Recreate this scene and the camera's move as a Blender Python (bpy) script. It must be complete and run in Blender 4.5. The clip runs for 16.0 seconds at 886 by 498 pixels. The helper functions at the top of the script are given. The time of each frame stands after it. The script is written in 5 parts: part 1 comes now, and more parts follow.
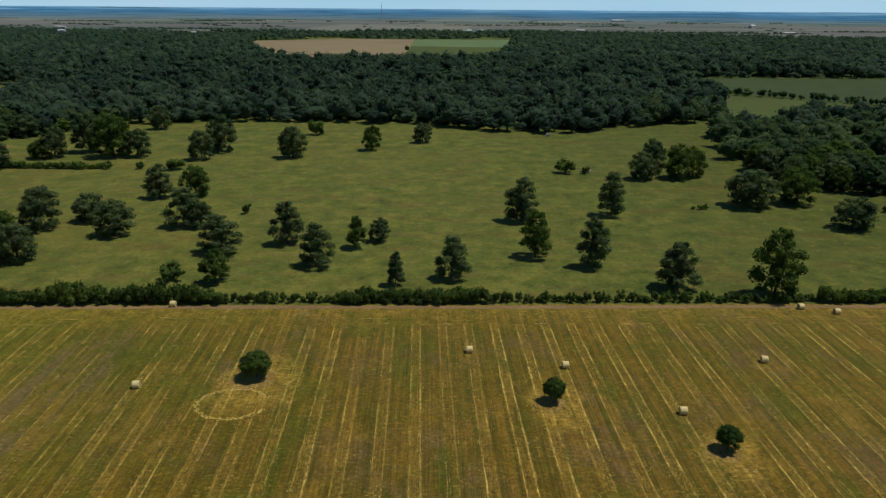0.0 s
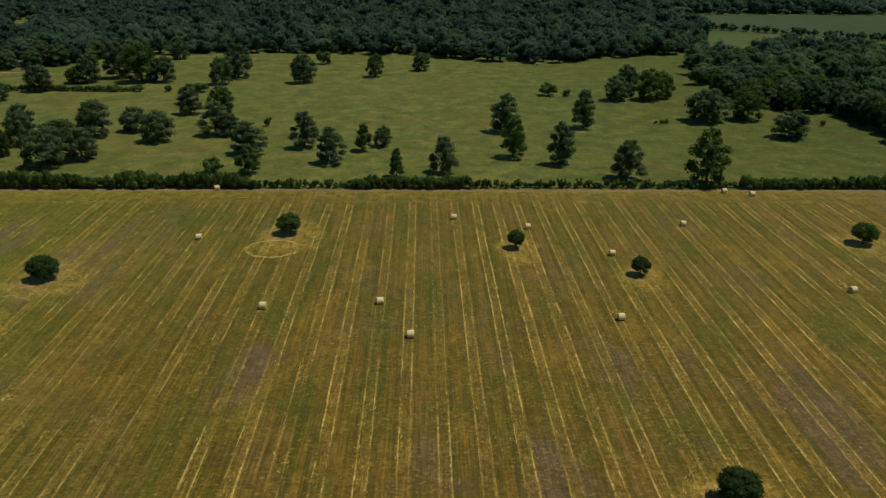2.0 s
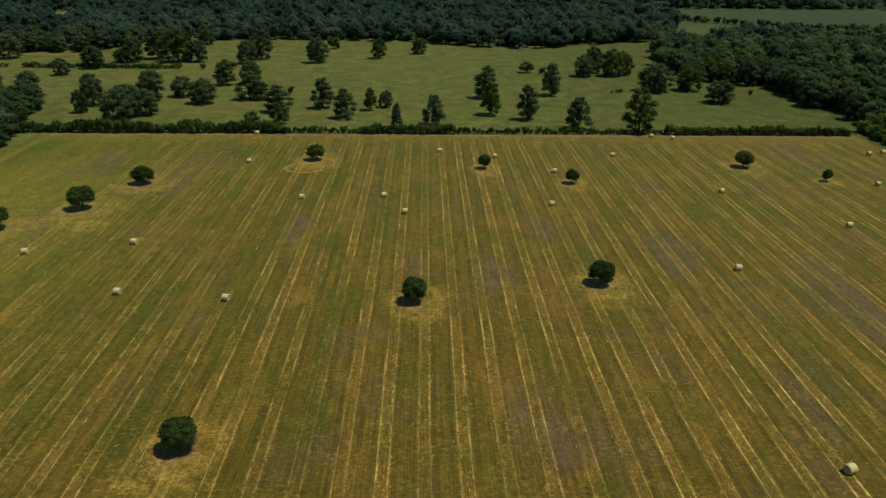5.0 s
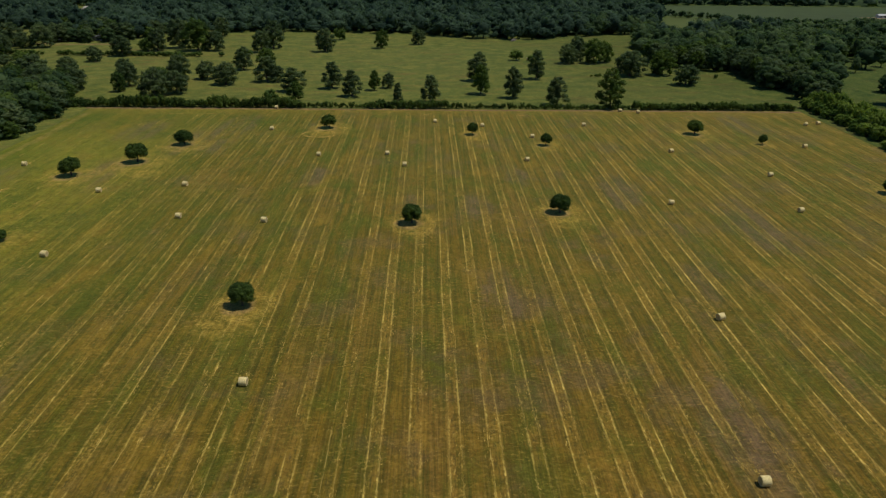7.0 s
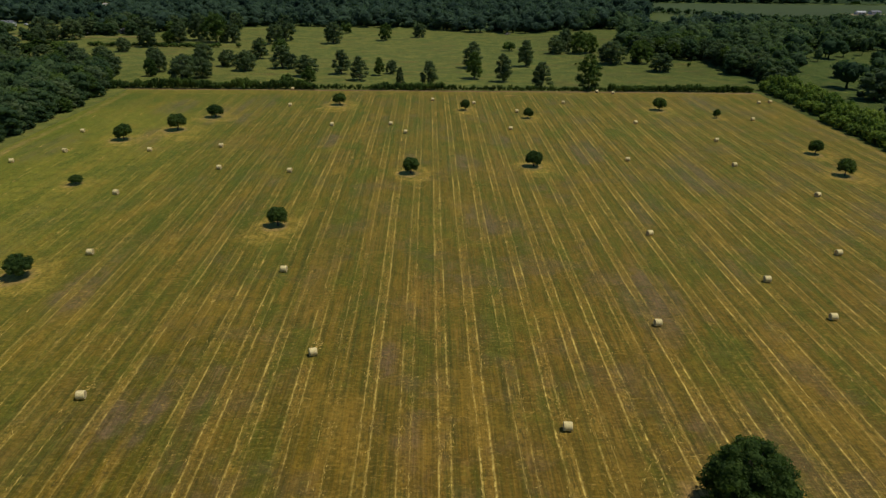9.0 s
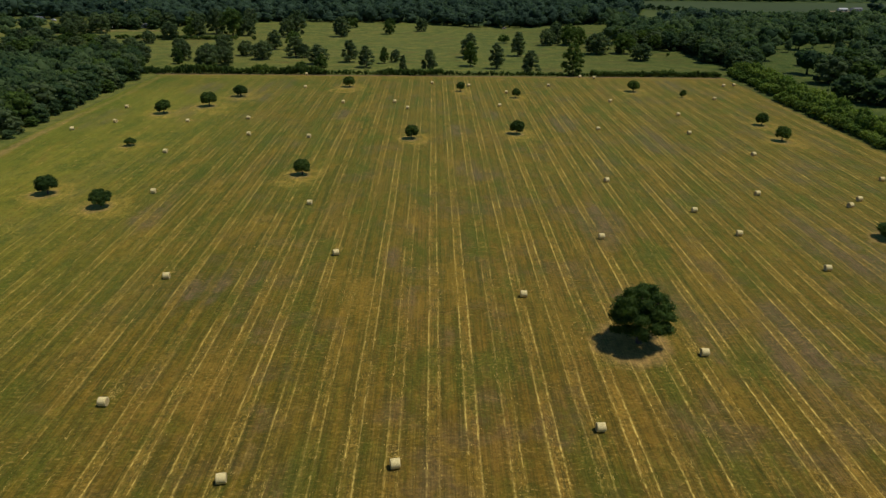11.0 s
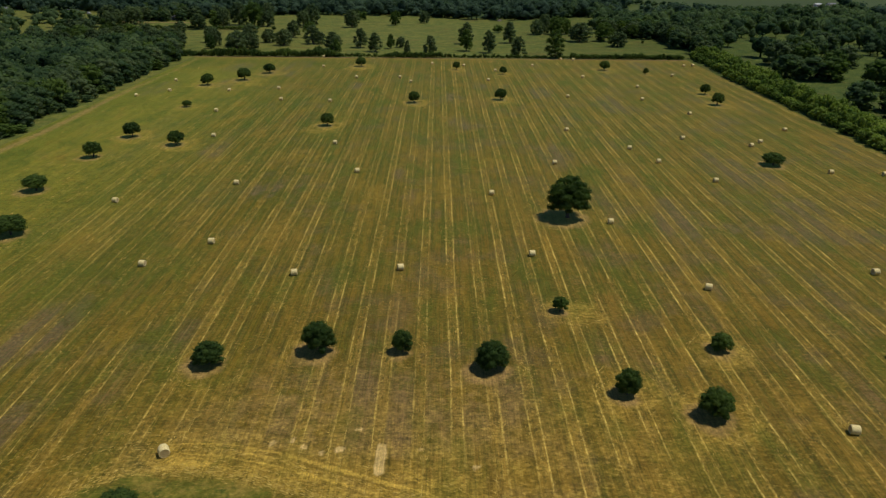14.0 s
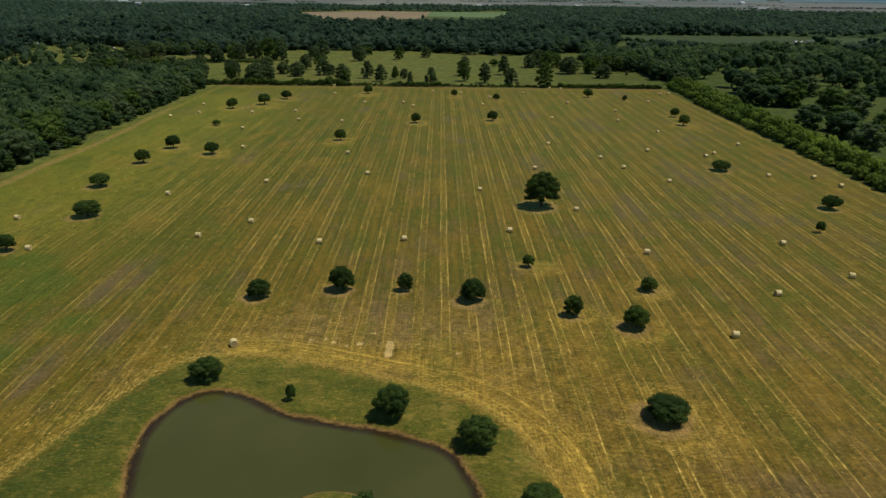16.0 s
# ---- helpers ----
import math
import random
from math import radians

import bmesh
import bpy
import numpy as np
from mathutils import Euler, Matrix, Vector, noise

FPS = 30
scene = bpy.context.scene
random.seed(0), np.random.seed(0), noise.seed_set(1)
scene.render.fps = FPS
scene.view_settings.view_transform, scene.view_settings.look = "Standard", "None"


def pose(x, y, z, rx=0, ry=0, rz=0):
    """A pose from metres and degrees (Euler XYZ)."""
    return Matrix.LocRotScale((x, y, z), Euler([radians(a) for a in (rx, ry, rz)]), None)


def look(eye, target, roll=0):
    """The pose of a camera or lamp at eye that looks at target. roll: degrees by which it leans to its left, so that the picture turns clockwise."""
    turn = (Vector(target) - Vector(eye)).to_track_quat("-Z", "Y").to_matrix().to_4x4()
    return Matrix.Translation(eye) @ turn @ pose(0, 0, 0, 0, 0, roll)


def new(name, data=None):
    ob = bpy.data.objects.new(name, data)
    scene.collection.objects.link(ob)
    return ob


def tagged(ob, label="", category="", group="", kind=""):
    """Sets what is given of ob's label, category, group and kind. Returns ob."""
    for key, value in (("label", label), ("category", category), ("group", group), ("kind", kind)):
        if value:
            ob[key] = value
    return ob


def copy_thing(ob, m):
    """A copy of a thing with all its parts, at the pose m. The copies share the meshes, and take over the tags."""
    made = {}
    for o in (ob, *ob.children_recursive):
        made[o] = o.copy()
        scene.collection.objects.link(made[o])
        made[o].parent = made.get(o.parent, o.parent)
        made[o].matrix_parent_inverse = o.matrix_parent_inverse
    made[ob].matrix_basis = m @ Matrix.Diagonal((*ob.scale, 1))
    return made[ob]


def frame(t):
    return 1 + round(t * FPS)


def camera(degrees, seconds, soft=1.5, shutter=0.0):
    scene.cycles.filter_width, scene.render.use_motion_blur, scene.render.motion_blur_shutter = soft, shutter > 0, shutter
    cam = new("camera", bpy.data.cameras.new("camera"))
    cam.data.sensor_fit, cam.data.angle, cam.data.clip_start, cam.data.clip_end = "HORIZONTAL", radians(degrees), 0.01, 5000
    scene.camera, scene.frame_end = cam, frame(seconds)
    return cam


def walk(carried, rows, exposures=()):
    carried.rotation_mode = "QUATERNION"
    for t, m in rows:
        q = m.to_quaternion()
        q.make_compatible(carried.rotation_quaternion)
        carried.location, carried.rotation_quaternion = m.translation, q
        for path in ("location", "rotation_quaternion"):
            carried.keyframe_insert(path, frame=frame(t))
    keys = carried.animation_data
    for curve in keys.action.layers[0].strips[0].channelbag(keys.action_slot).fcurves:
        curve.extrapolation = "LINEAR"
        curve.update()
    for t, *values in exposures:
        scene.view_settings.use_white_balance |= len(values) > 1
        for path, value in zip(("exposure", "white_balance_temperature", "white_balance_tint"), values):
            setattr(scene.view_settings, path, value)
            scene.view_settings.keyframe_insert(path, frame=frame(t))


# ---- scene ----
def eye(x, y, z, down, turn, roll):
    """A camera pose: metres, degrees below the level, degrees of turn and of lean."""
    return pose(x, y, z, 90 - down, 0, turn) @ pose(0, 0, 0, 0, 0, roll)


cam = camera(63.04, 16.0, soft=1.4)
walk(cam, [
    (0.0, eye(0.00, 0.00, 64.00, 18.417, -1.550, 0.47)),
    (0.5, eye(0.75, -10.84, 63.89, 21.006, -1.408, 0.41)),
    (1.0, eye(0.98, -21.40, 63.58, 21.925, -1.454, 0.44)),
    (1.5, eye(1.36, -31.64, 63.48, 22.505, -1.477, 0.49)),
    (2.0, eye(1.98, -42.06, 63.26, 22.767, -1.385, 0.47)),
    (2.5, eye(2.54, -52.43, 63.28, 22.810, -1.357, 0.48)),
    (3.0, eye(3.02, -62.92, 63.40, 22.850, -1.362, 0.51)),
    (3.5, eye(3.49, -73.38, 63.59, 22.884, -1.354, 0.55)),
    (4.0, eye(4.09, -83.86, 63.46, 22.833, -1.286, 0.53)),
    (6.5, eye(6.44, -136.33, 63.11, 22.823, -1.171, 0.57)),
    (7.0, eye(6.87, -146.59, 63.16, 22.890, -1.141, 0.58)),
    (7.5, eye(7.57, -157.04, 62.92, 22.831, -1.030, 0.55)),
    (8.0, eye(8.05, -167.41, 62.99, 22.868, -0.984, 0.52)),
    (8.5, eye(8.50, -177.81, 62.98, 22.870, -0.941, 0.53)),
    (9.0, eye(8.92, -188.33, 63.00, 22.855, -0.916, 0.57)),
    (11.5, eye(11.62, -240.20, 62.64, 22.804, -0.536, 0.50)),
    (12.0, eye(12.13, -250.58, 62.72, 22.864, -0.477, 0.50)),
    (12.5, eye(12.57, -260.93, 62.68, 22.848, -0.446, 0.56)),
    (13.0, eye(13.23, -271.27, 62.72, 22.856, -0.324, 0.48)),
    (13.5, eye(13.75, -281.63, 62.72, 22.830, -0.274, 0.49)),
    (14.0, eye(14.16, -291.84, 62.75, 22.843, -0.234, 0.50)),
    (14.5, eye(14.59, -302.21, 62.82, 22.864, -0.202, 0.52)),
    (15.0, eye(14.90, -312.42, 62.80, 22.840, -0.157, 0.45)),
    (15.5, eye(15.37, -322.71, 62.72, 22.209, -0.101, 0.42)),
    (16.0, eye(16.02, -333.14, 62.80, 19.997, -0.044, 0.59)),
], exposures=[(0.0, -0.82), (4.0, -0.82), (9.0, -0.74), (16.0, -0.72)])


# ---- light ----
SUN_ELEVATION = radians(67)
SUN_SIDE = Vector((1.0, 0.03, 0)).normalized()      # where the sun stands, seen from above
sun_way = Vector((SUN_SIDE.x * math.cos(SUN_ELEVATION), SUN_SIDE.y * math.cos(SUN_ELEVATION), math.sin(SUN_ELEVATION)))
world = bpy.data.worlds.new("sky")
scene.world = world
world.use_nodes = True
wn = world.node_tree.nodes
sky = wn.new("ShaderNodeTexSky")
sky.sky_type, sky.sun_disc = "NISHITA", False
sky.sun_elevation, sky.sun_rotation = SUN_ELEVATION, math.atan2(SUN_SIDE.x, SUN_SIDE.y)
sky.air_density, sky.dust_density, sky.ozone_density, sky.altitude = 0.8, 0.0, 6.0, 2500
wn["Background"].inputs["Strength"].default_value = 0.102
world.node_tree.links.new(sky.outputs["Color"], wn["Background"].inputs["Color"])
sun = new("sun", bpy.data.lights.new("sun", "SUN"))
sun.data.energy, sun.data.angle, sun.data.color = 4.7, radians(0.53), (1.0, 0.95, 0.86)
sun.matrix_world = look(sun_way * 300, (0, 0, 0))


# ---- materials ----
def material(name, rough=0.9, spec=0.2):
    m = bpy.data.materials.new(name)
    m.use_nodes = True
    b = m.node_tree.nodes["Principled BSDF"]
    b.inputs["Roughness"].default_value = rough
    b.inputs["Specular IOR Level"].default_value = spec
    return m, m.node_tree.nodes, m.node_tree.links, b


def noise_at(nt, links, scale, detail=3.0, stretch=(1, 1, 1), rough=0.55, offset=(0, 0, 0)):
    """Noise over the place itself, scale in cycles a metre."""
    geo = nt.new("ShaderNodeNewGeometry")
    mp = nt.new("ShaderNodeMapping")
    mp.inputs["Scale"].default_value = stretch
    mp.inputs["Location"].default_value = offset
    links.new(geo.outputs["Position"], mp.inputs["Vector"])
    n = nt.new("ShaderNodeTexNoise")
    n.inputs["Scale"].default_value, n.inputs["Detail"].default_value, n.inputs["Roughness"].default_value = scale, detail, rough
    links.new(mp.outputs["Vector"], n.inputs["Vector"])
    return n.outputs["Fac"]


def ramp(nt, links, fac, stops):
    r = nt.new("ShaderNodeValToRGB")
    els = r.color_ramp.elements
    while len(els) < len(stops):
        els.new(0.5)
    for e, (p, c) in zip(els, stops):
        e.position, e.color = p, (*c, 1)
    links.new(fac, r.inputs["Fac"])
    return r.outputs["Color"]


def span(nt, links, fac, lo, hi, a=0.0, b=1.0):
    r = nt.new("ShaderNodeMapRange")
    for k, val in zip(("From Min", "From Max", "To Min", "To Max"), (lo, hi, a, b)):
        r.inputs[k].default_value = val
    links.new(fac, r.inputs["Value"])
    return r.outputs["Result"]


def mixed(nt, links, fac, a, b, blend="MIX"):
    m = nt.new("ShaderNodeMix")
    m.data_type, m.blend_type = "RGBA", blend
    for sock, val in ((m.inputs[0], fac), (m.inputs[6], a), (m.inputs[7], b)):
        if isinstance(val, (int, float)):
            sock.default_value = val
        elif isinstance(val, tuple):
            sock.default_value = (*val, 1)
        else:
            links.new(val, sock)
    return m.outputs[2]


def calc(nt, links, op, a, b=0.0):
    m = nt.new("ShaderNodeMath")
    m.operation = op
    for sock, val in zip(m.inputs, (a, b)):
        if isinstance(val, (int, float)):
            sock.default_value = val
        else:
            links.new(val, sock)
    return m.outputs[0]


def bumped(nt, links, bsdf, height, strength, distance):
    bp = nt.new("ShaderNodeBump")
    bp.inputs["Strength"].default_value, bp.inputs["Distance"].default_value = strength, distance
    links.new(height, bp.inputs["Height"])
    links.new(bp.outputs["Normal"], bsdf.inputs["Normal"])


def attribute(nt, name):
    a = nt.new("ShaderNodeAttribute")
    a.attribute_name = name
    return a.outputs["Fac"]


ROW_GAP, ROW_START, ROW_LEAN = 5.5, -0.95, -0.0056          # the windrows run along y, leaning a little


def noise_on(nt, links, vector, detail=3.0, rough=0.55):
    n = nt.new("ShaderNodeTexNoise")
    n.inputs["Scale"].default_value, n.inputs["Detail"].default_value, n.inputs["Roughness"].default_value = 1.0, detail, rough
    links.new(vector, n.inputs["Vector"])
    return n.outputs["Fac"]


def plane(nt, links, x, y):
    c = nt.new("ShaderNodeCombineXYZ")
    links.new(x, c.inputs[0])
    links.new(y, c.inputs[1])
    return c.outputs[0]


def fuzz(b, weight, rough, tint):
    """The pale bloom of small hairs and blades; on leaves, in place of haze."""
    b.inputs["Sheen Weight"].default_value, b.inputs["Sheen Roughness"].default_value = weight, rough
    b.inputs["Sheen Tint"].default_value = (*tint, 1)


def hayfield_material():
    m, nt, ln, b = material("mown_hayfield", 0.9, 0.15)
    # upright stubble shines pale at a low angle
    fuzz(b, 0.40, 0.42, (0.42, 1.0, 0.16))

    def times(a, c):
        return calc(nt, ln, "MULTIPLY", a, c)

    def plus(a, c):
        return calc(nt, ln, "ADD", a, c)

    geo = nt.new("ShaderNodeNewGeometry")
    sep = nt.new("ShaderNodeSeparateXYZ")
    ln.new(geo.outputs["Position"], sep.inputs[0])
    X, Y = sep.outputs["X"], sep.outputs["Y"]
    broad = noise_at(nt, ln, 0.022, 4)
    clump = noise_at(nt, ln, 0.35, 4, rough=0.65)
    grain = noise_at(nt, ln, 1.9, 5, rough=0.7)
    speck = noise_at(nt, ln, 1.0, 5, (1.1, 0.55, 1), 0.8, (40, 9, 0))
    crumb = noise_at(nt, ln, 1.0, 5, (1.0, 1.7, 1), 0.80, (5, 31, 0))
    # the mower's passes: one windrow to each, wavering a little
    waver = span(nt, ln, noise_at(nt, ln, 0.025, 2), 0, 1, -0.3, 0.3)
    u = plus(plus(X, times(Y, -ROW_LEAN)), waver)
    turn = calc(nt, ln, "DIVIDE", calc(nt, ln, "SUBTRACT", u, ROW_START - ROW_GAP / 2), ROW_GAP)
    row = calc(nt, ln, "FLOOR", turn)
    lane = calc(nt, ln, "FLOOR", plus(turn, 0.5))
    metres = times(calc(nt, ln, "ABSOLUTE", calc(nt, ln, "SUBTRACT", calc(nt, ln, "FRACT", turn), 0.5)), ROW_GAP)
    lane_tone = noise_on(nt, ln, plane(nt, ln, times(lane, 5.31), times(Y, 0.013)), 3, 0.6)
    lane_soil = noise_on(nt, ln, plane(nt, ln, plus(times(lane, 0.43), 50.0), times(Y, 0.026)), 4, 0.65)
    row_tone = noise_on(nt, ln, plane(nt, ln, times(row, 7.7), times(Y, 0.011)), 3, 0.6)
    # olive, brown and tan stubble in long streaks
    streak = noise_at(nt, ln, 1.0, 4, (0.42, 0.016, 1))
    base = ramp(nt, ln, streak, [(0.32, (0.100, 0.079, 0.005)), (0.50, (0.176, 0.110, 0.010)), (0.66, (0.258, 0.148, 0.024))])
    base = mixed(nt, ln, span(nt, ln, lane_tone, 0.36, 0.64, 0, 0.7), base, ramp(nt, ln, lane_tone, [(0.36, (0.100, 0.087, 0.006)), (0.5, (0.158, 0.104, 0.011)), (0.64, (0.225, 0.128, 0.029))]))
    base = mixed(nt, ln, span(nt, ln, broad, 0.45, 0.68, 0, 0.7), base, (0.122, 0.114, 0.010))
    base = mixed(nt, ln, times(attribute(nt, "lush"), 0.42), base, (0.116, 0.120, 0.013))
    base = mixed(nt, ln, span(nt, ln, plus(X, span(nt, ln, broad, 0, 1, -50, 50)), -35, 25, 0, 0.42), base, (0.196, 0.112, 0.020))
    # bared, brown-violet soil between the windrows
    between = span(nt, ln, metres, 0.75, 1.15)
    soil = plus(lane_soil, plus(plus(times(attribute(nt, "worn"), 0.17), span(nt, ln, X, 10, 90, 0, 0.045)), span(nt, ln, clump, 0.3, 0.7, -0.05, 0.05)))
    soil = times(span(nt, ln, soil, 0.57, 0.68), span(nt, ln, between, 0, 1, 0.35, 1.0))
    base = mixed(nt, ln, times(soil, 0.66), base, (0.160, 0.099, 0.056))
    side = span(nt, ln, plus(X, span(nt, ln, broad, 0, 1, -60, 60)), -115, -15, 0.80, 1.0)
    # the lane beside each windrow is darker, its middle paler
    base = mixed(nt, ln, times(times(span(nt, ln, calc(nt, ln, "ABSOLUTE", calc(nt, ln, "SUBTRACT", metres, 1.45)), 0.75, 0.15), side), span(nt, ln, lane_tone, 0.35, 0.65, 0.65, 0.25)), base, (0.080, 0.062, 0.010))
    # fine lines that rake and wheels drew along the rows
    fine = noise_at(nt, ln, 1.0, 3, (2.6, 0.035, 1), 0.6)
    rake = noise_at(nt, ln, 1.0, 3, (1.15, 0.018, 1), 0.6, (8, 1, 0))
    base = mixed(nt, ln, span(nt, ln, fine, 0.52, 0.70, 0, 0.60), base, (0.058, 0.055, 0.011))
    base = mixed(nt, ln, span(nt, ln, fine, 0.47, 0.30, 0, 0.42), base, (0.275, 0.195, 0.056))
    base = mixed(nt, ln, span(nt, ln, rake, 0.54, 0.66, 0, 0.45), base, (0.070, 0.066, 0.012))
    # each windrow's bed: tan, dark-mottled along its middle, with a bright line of straw on either side
    strong = times(times(side, calc(nt, ln, "MINIMUM", plus(span(nt, ln, row_tone, 0.40, 0.58, 0.15, 1.0), span(nt, ln, X, -35, 15, 0.0, 0.30)), 1.0)), span(nt, ln, Y, 142.0, 138.5, 0.15, 1.0))
    strong = times(strong, span(nt, ln, attribute(nt, "rim"), 4.0, 9.0, 0.25, 1.0))
    bed = times(times(span(nt, ln, metres, 1.15, 0.75), span(nt, ln, clump, 0.25, 0.65, 0.45, 1.0)), strong)
    base = mixed(nt, ln, times(bed, 0.30), base, (0.310, 0.192, 0.040))
    mottle = noise_at(nt, ln, 1.0, 4, (2.2, 0.55, 1), 0.7, (3, 11, 0))
    base = mixed(nt, ln, times(times(span(nt, ln, metres, 0.60, 0.35), span(nt, ln, mottle, 0.50, 0.62, 0, 0.75)), side), base, (0.076, 0.060, 0.018))
    broken = noise_at(nt, ln, 1.0, 4, (1.6, 0.065, 1), 0.65, (3, 11, 0))
    ragged = noise_at(nt, ln, 1.0, 5, (1.4, 0.9, 1), 0.75, (21, 4, 0))
    aside = calc(nt, ln, "ABSOLUTE", calc(nt, ln, "SUBTRACT", plus(metres, span(nt, ln, ragged, 0.3, 0.7, -0.12, 0.12)), 0.82))
    line = span(nt, ln, aside, 0.05, 0.20, 1.0, 0.0)
    line = times(line, span(nt, ln, plus(broken, span(nt, ln, speck, 0.3, 0.7, -0.10, 0.10)), 0.42, 0.54))
    line = times(line, strong)
    base = mixed(nt, ln, times(line, span(nt, ln, X, -50, 50, 0.55, 0.82)), base, ramp(nt, ln, ragged, [(0.42, (0.350, 0.240, 0.060)), (0.55, (0.860, 0.650, 0.180))]))
    # tufts of straw shed beside the rows, with dark gaps between them
    bit = noise_at(nt, ln, 1.0, 4, (4.2, 1.5, 1), 0.7, (17, 5, 0))
    shed = times(times(span(nt, ln, metres, 1.5, 0.6), strong), span(nt, ln, noise_at(nt, ln, 0.07, 4, rough=0.65, offset=(7, 2, 0)), 0.40, 0.58, 0.1, 1.0))
    base = mixed(nt, ln, times(shed, span(nt, ln, bit, 0.54, 0.63, 0, 0.75)), base, (0.500, 0.350, 0.085))
    base = mixed(nt, ln, times(shed, span(nt, ln, bit, 0.45, 0.36, 0, 0.65)), base, (0.072, 0.056, 0.015))
    base = mixed(nt, ln, times(attribute(nt, "pale"), span(nt, ln, clump, 0.2, 0.6, 0.30, 0.75)), base, (0.236, 0.210, 0.025))
    # the swath mown round the lawn: golden, with lines that follow its curve
    rim = plus(attribute(nt, "rim"), span(nt, ln, ragged, 0.3, 0.7, -0.35, 0.35))
    swath = times(span(nt, ln, rim, 0.2, 1.2), span(nt, ln, plus(rim, span(nt, ln, broad, 0.3, 0.7, -2.5, 2.5)), 9.5, 5.5))
    swath = times(swath, span(nt, ln, clump, 0.25, 0.6, 0.55, 1.0))
    base = mixed(nt, ln, times(swath, 0.72), base, (0.290, 0.185, 0.032))
    curve = noise_on(nt, ln, plane(nt, ln, times(rim, 1.25), times(plus(X, Y), 0.035)), 4, 0.7)
    base = mixed(nt, ln, times(swath, span(nt, ln, curve, 0.51, 0.60, 0, 0.95)), base, (0.700, 0.480, 0.095))
    base = mixed(nt, ln, times(swath, span(nt, ln, curve, 0.46, 0.37, 0, 0.65)), base, (0.120, 0.086, 0.016))
    # greener, golden and violet-brown plots
    plot = noise_at(nt, ln, 1.0, 6, (0.11, 0.034, 1), 0.72, (13, 27, 0))
    base = mixed(nt, ln, span(nt, ln, plot, 0.51, 0.62, 0, 0.62), base, (0.084, 0.096, 0.010))
    base = mixed(nt, ln, span(nt, ln, plot, 0.46, 0.36, 0, 0.55), base, (0.270, 0.165, 0.026))
    tint = noise_at(nt, ln, 1.0, 6, (0.055, 0.050, 1), 0.70, (3, 44, 0))
    base = mixed(nt, ln, times(span(nt, ln, tint, 0.53, 0.63, 0, 0.48), span(nt, ln, X, -60, 10, 0.3, 1.0)), base, (0.152, 0.096, 0.050))
    base = mixed(nt, ln, span(nt, ln, tint, 0.45, 0.37, 0, 0.50), base, (0.118, 0.112, 0.012))
    trod = times(attribute(nt, "worn"), times(span(nt, ln, between, 0, 1, 0.4, 1.0), span(nt, ln, plus(times(clump, .5), times(lane_soil, .5)), 0.40, 0.56)))
    base = mixed(nt, ln, times(trod, 0.60), base, (0.165, 0.104, 0.060))
    # flecks of loose hay
    fleck = times(span(nt, ln, speck, 0.56, 0.70), span(nt, ln, noise_at(nt, ln, 0.09, 4, rough=0.6, offset=(2, 6, 0)), 0.42, 0.62, 0.05, 1.0))
    base = mixed(nt, ln, times(fleck, 0.5), base, (0.370, 0.265, 0.070))
    base = mixed(nt, ln, span(nt, ln, speck, 0.44, 0.32, 0, 0.4), base, (0.072, 0.064, 0.014))
    # dry ground, fresh grass, lawn round the pond, bare ground under the trees
    dry = times(attribute(nt, "dry"), span(nt, ln, plus(times(clump, .5), times(speck, .5)), 0.36, 0.60))
    base = mixed(nt, ln, times(dry, 0.85), base, ramp(nt, ln, crumb, [(0.40, (0.250, 0.160, 0.034)), (0.52, (0.420, 0.280, 0.055)), (0.64, (0.620, 0.440, 0.110))]))
    fresh = span(nt, ln, plus(attribute(nt, "green"), plus(span(nt, ln, clump, 0, 1, -0.5, 0.5), span(nt, ln, fine, 0.3, 0.7, -0.25, 0.25))), 0.25, 0.85)
    base = mixed(nt, ln, times(fresh, 0.62), base, (0.076, 0.112, 0.012))
    lawn = span(nt, ln, plus(attribute(nt, "lawn"), span(nt, ln, clump, 0, 1, -0.9, 0.9)), 0.22, 0.72)
    turf = ramp(nt, ln, noise_at(nt, ln, 0.16, 6, rough=0.72), [(0.30, (0.062, 0.072, 0.010)), (0.44, (0.102, 0.104, 0.014)), (0.55, (0.160, 0.138, 0.024)), (0.66, (0.280, 0.205, 0.048))])
    turf = mixed(nt, ln, span(nt, ln, plus(X, span(nt, ln, clump, 0, 1, -8, 8)), -24, -36, 0, 0.7), turf, (0.056, 0.072, 0.010))
    turf = mixed(nt, ln, span(nt, ln, noise_at(nt, ln, 0.5, 4, rough=0.7, offset=(1, 4, 0)), .54, .66, 0, .7), turf, (0.056, 0.082, 0.014))
    turf = mixed(nt, ln, span(nt, ln, noise_at(nt, ln, 1.0, 5, (0.7, 1.8, 1), 0.75, (6, 3, 0)), .55, .65, 0, .6), turf, (0.300, 0.220, 0.056))
    base = mixed(nt, ln, lawn, base, turf)
    bare = span(nt, ln, plus(attribute(nt, "bare"), span(nt, ln, clump, 0, 1, -0.75, 0.75)), 0.32, 0.95)
    base = mixed(nt, ln, times(bare, 0.80), base, ramp(nt, ln, speck, [(0.35, (0.230, 0.145, 0.062)), (0.55, (0.330, 0.210, 0.078)), (0.68, (0.460, 0.320, 0.100))]))
    chalky = span(nt, ln, plus(attribute(nt, "chalk"), span(nt, ln, speck, 0.3, 0.7, -0.3, 0.3)), 0.35, 0.7)
    base = mixed(nt, ln, chalky, base, (0.540, 0.385, 0.150))
    shore = span(nt, ln, plus(sep.outputs["Z"], span(nt, ln, clump, 0, 1, -0.16, 0.16)), -0.05, -0.20)
